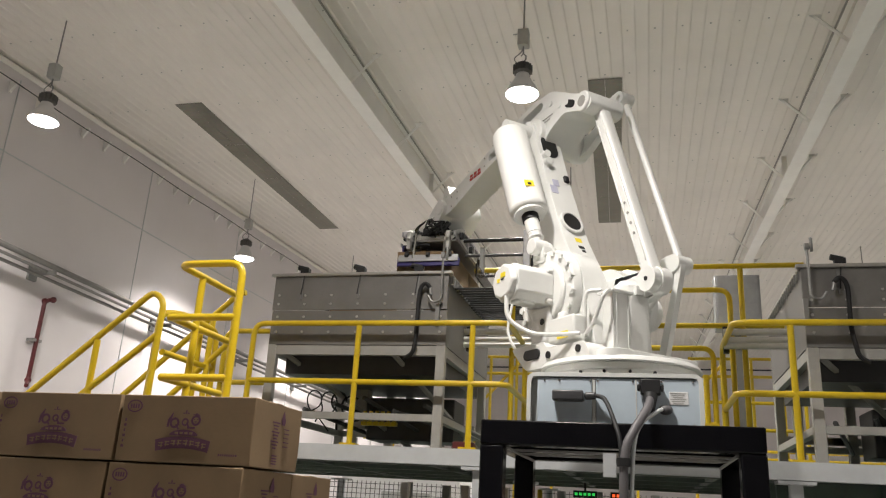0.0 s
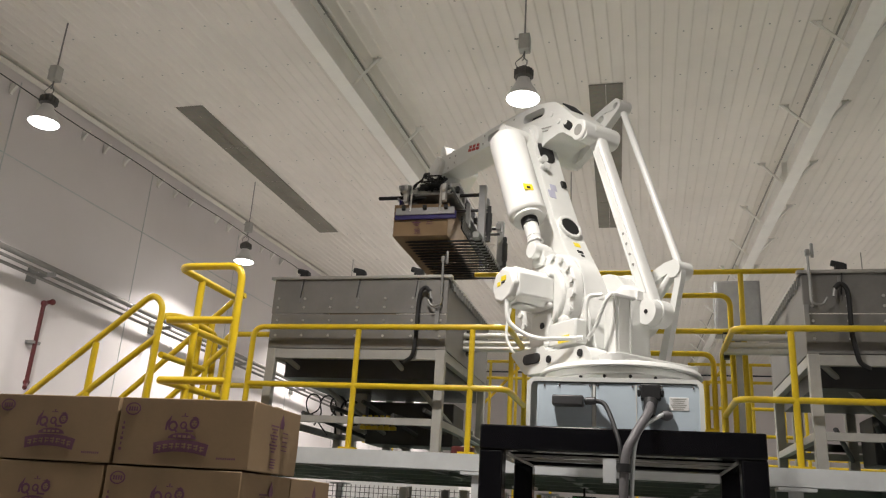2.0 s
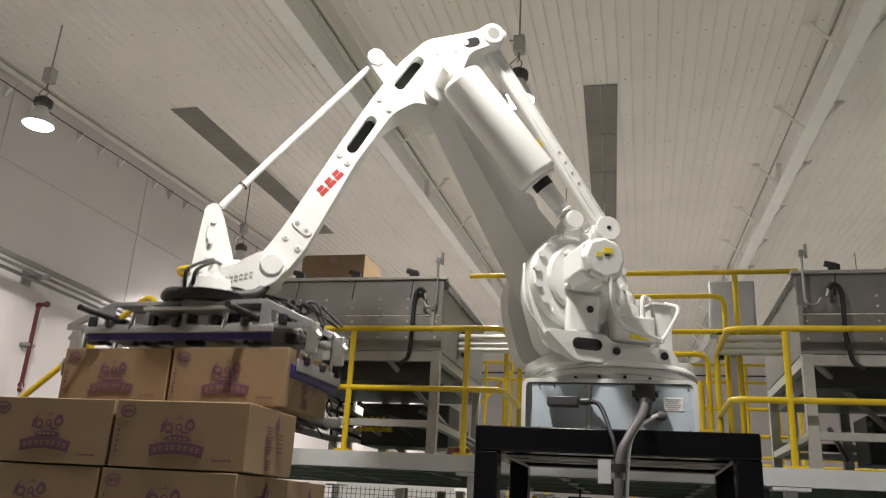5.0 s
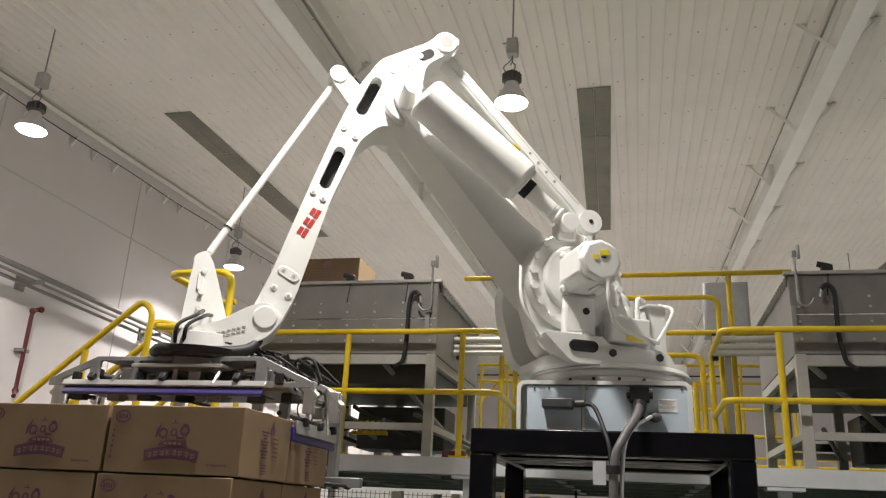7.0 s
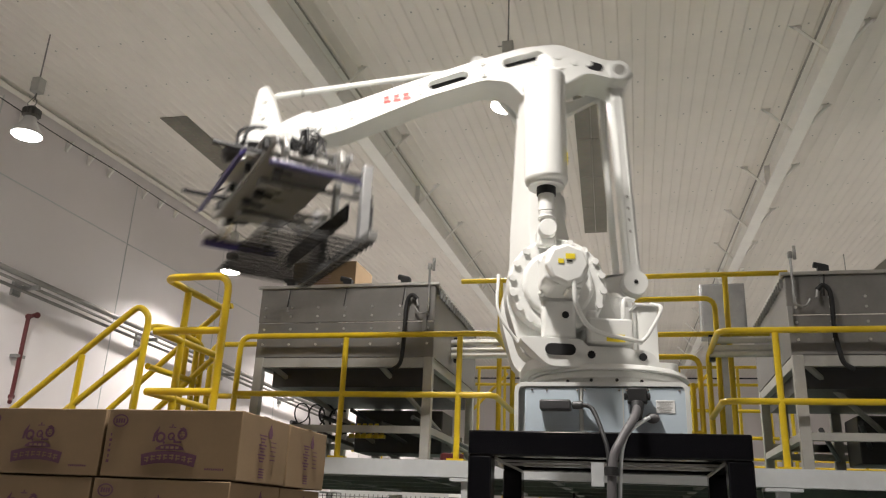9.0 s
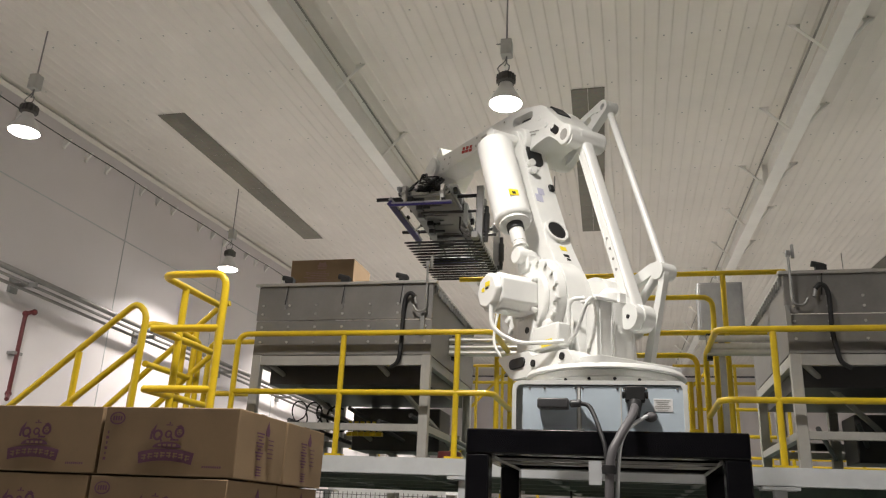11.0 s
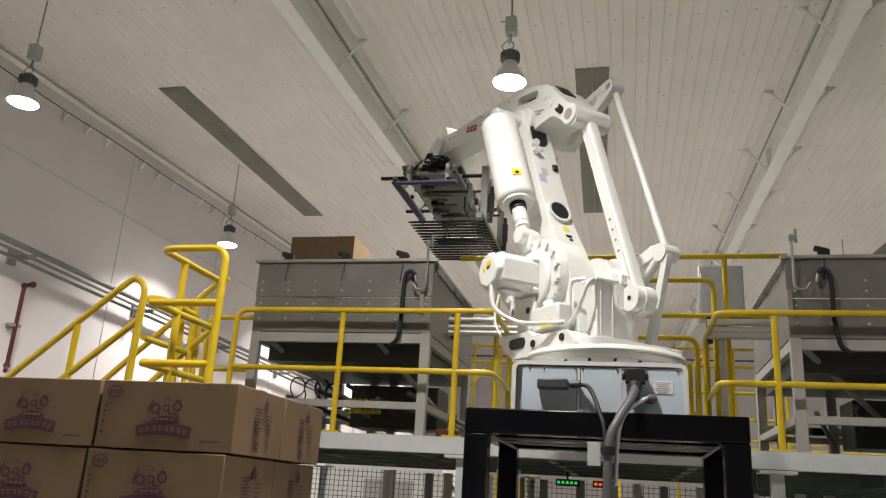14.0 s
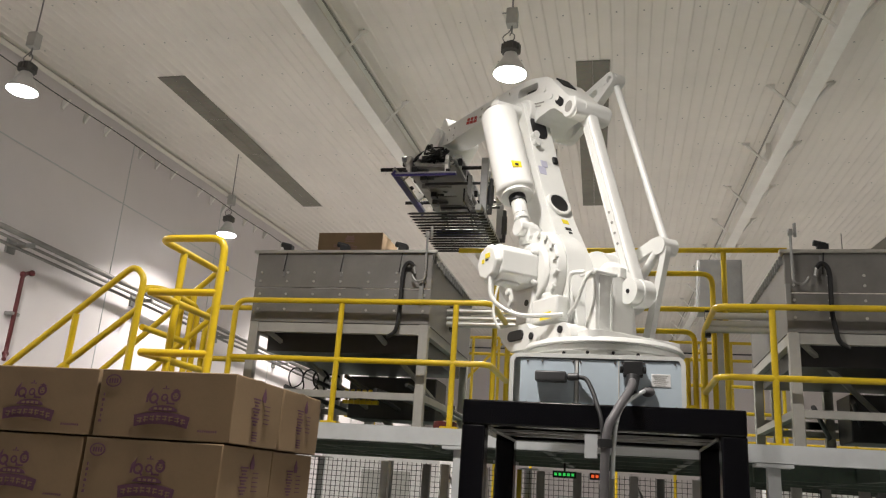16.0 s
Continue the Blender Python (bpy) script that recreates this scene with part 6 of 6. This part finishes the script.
def motions(robot, parts, grip_xyz, carried, waiting, lift):
    steps = [0.0, 1.0] + [round(1.0 + 0.1 * k, 1) for k in range(1, 54)] + [6.5, 7.0, 7.4] + [round(7.4 + 0.1 * k, 1) for k in range(1, 40)] + [13.0, 16.0]
    poses = {t: robot_poses(t, grip_xyz) for t in steps}
    for name, ob in parts.items():
        walk(ob, [(t, poses[t][name]) for t in steps])
    gx, gy, zplate, zt = grip_xyz
    base = pose(AX, AY, ZB) @ Matrix.Diagonal((KS, KS, KS, 1))
    for k, ob in enumerate(carried):
        side = 0.298 if k else -0.298
        hold = pose(gx + 0.04, gy + side, zt + 0.014, 0, 0, 90 if k else 90)
        pick = base @ poses[1.0]["gripper"] @ hold
        rest = pose(STACK_X1 - BOX_W / 2 - (0 if k else BOX_W + 0.008), STACK_Y0 + 1.5 * BOX_D + 0.014, STACK_TOP - BOX_H)
        rest = Matrix.Translation(rest.translation) @ pose(0, 0, 0, 0, 0, 360)
        rows = [(0.0, pick), (1.0, pick)]
        rows += [(t, base @ poses[t]["gripper"] @ hold) for t in steps if 1.0 < t < 5.85]
        rows += [(6.3, rest), (16.0, rest)]
        walk(ob, rows)
    path = [(0.0, -2.14, 2.98), (2.8, -2.14, 2.98), (3.1, -2.19, 3.22), (3.3, -2.245, 3.345), (3.5, -2.33, 3.413), (3.8, -2.42, 3.53), (4.1, -2.42, 3.538), (14.6, -2.42, 3.538), (16.0, -2.14, 3.485)]
    walk(waiting, [(t, pose(x, -0.02, z)) for t, x, z in path])
    walk(lift, [(t, pose(x, -0.02, z - 0.002)) for t, x, z in path])


build_shell()
build_beams()
build_wall_details()
build_lamps()
build_deck()
build_rails()
build_stairs()
build_enclosure(-2.569, -1.142, -1.10, 0.5, -1.355, -1.18)
build_enclosure(1.325, 3.4, -1.10, 0.5, 1.60, 1.365)
build_conveyors()
build_under_platform()
build_stand()
lift_table = empty("lift_table", pose(-2.14, -0.02, 2.98))
tagged(lift_table, "steel lift plate under the waiting carton", "lift table")
part("plate", one(add_box, (0, 0, -0.008), (0.50, 0.40, 0.014)), STEEL_DARK, lift_table)
part("column", one(add_box, (0, 0, -0.385), (0.12, 0.12, 0.74)), STEEL_DARK, lift_table)
CARRIED, WAITING = build_stack()
ROBOT, PARTS, GRIPPER = build_robot()
motions(ROBOT, PARTS, GRIPPER, CARRIED, WAITING, lift_table)
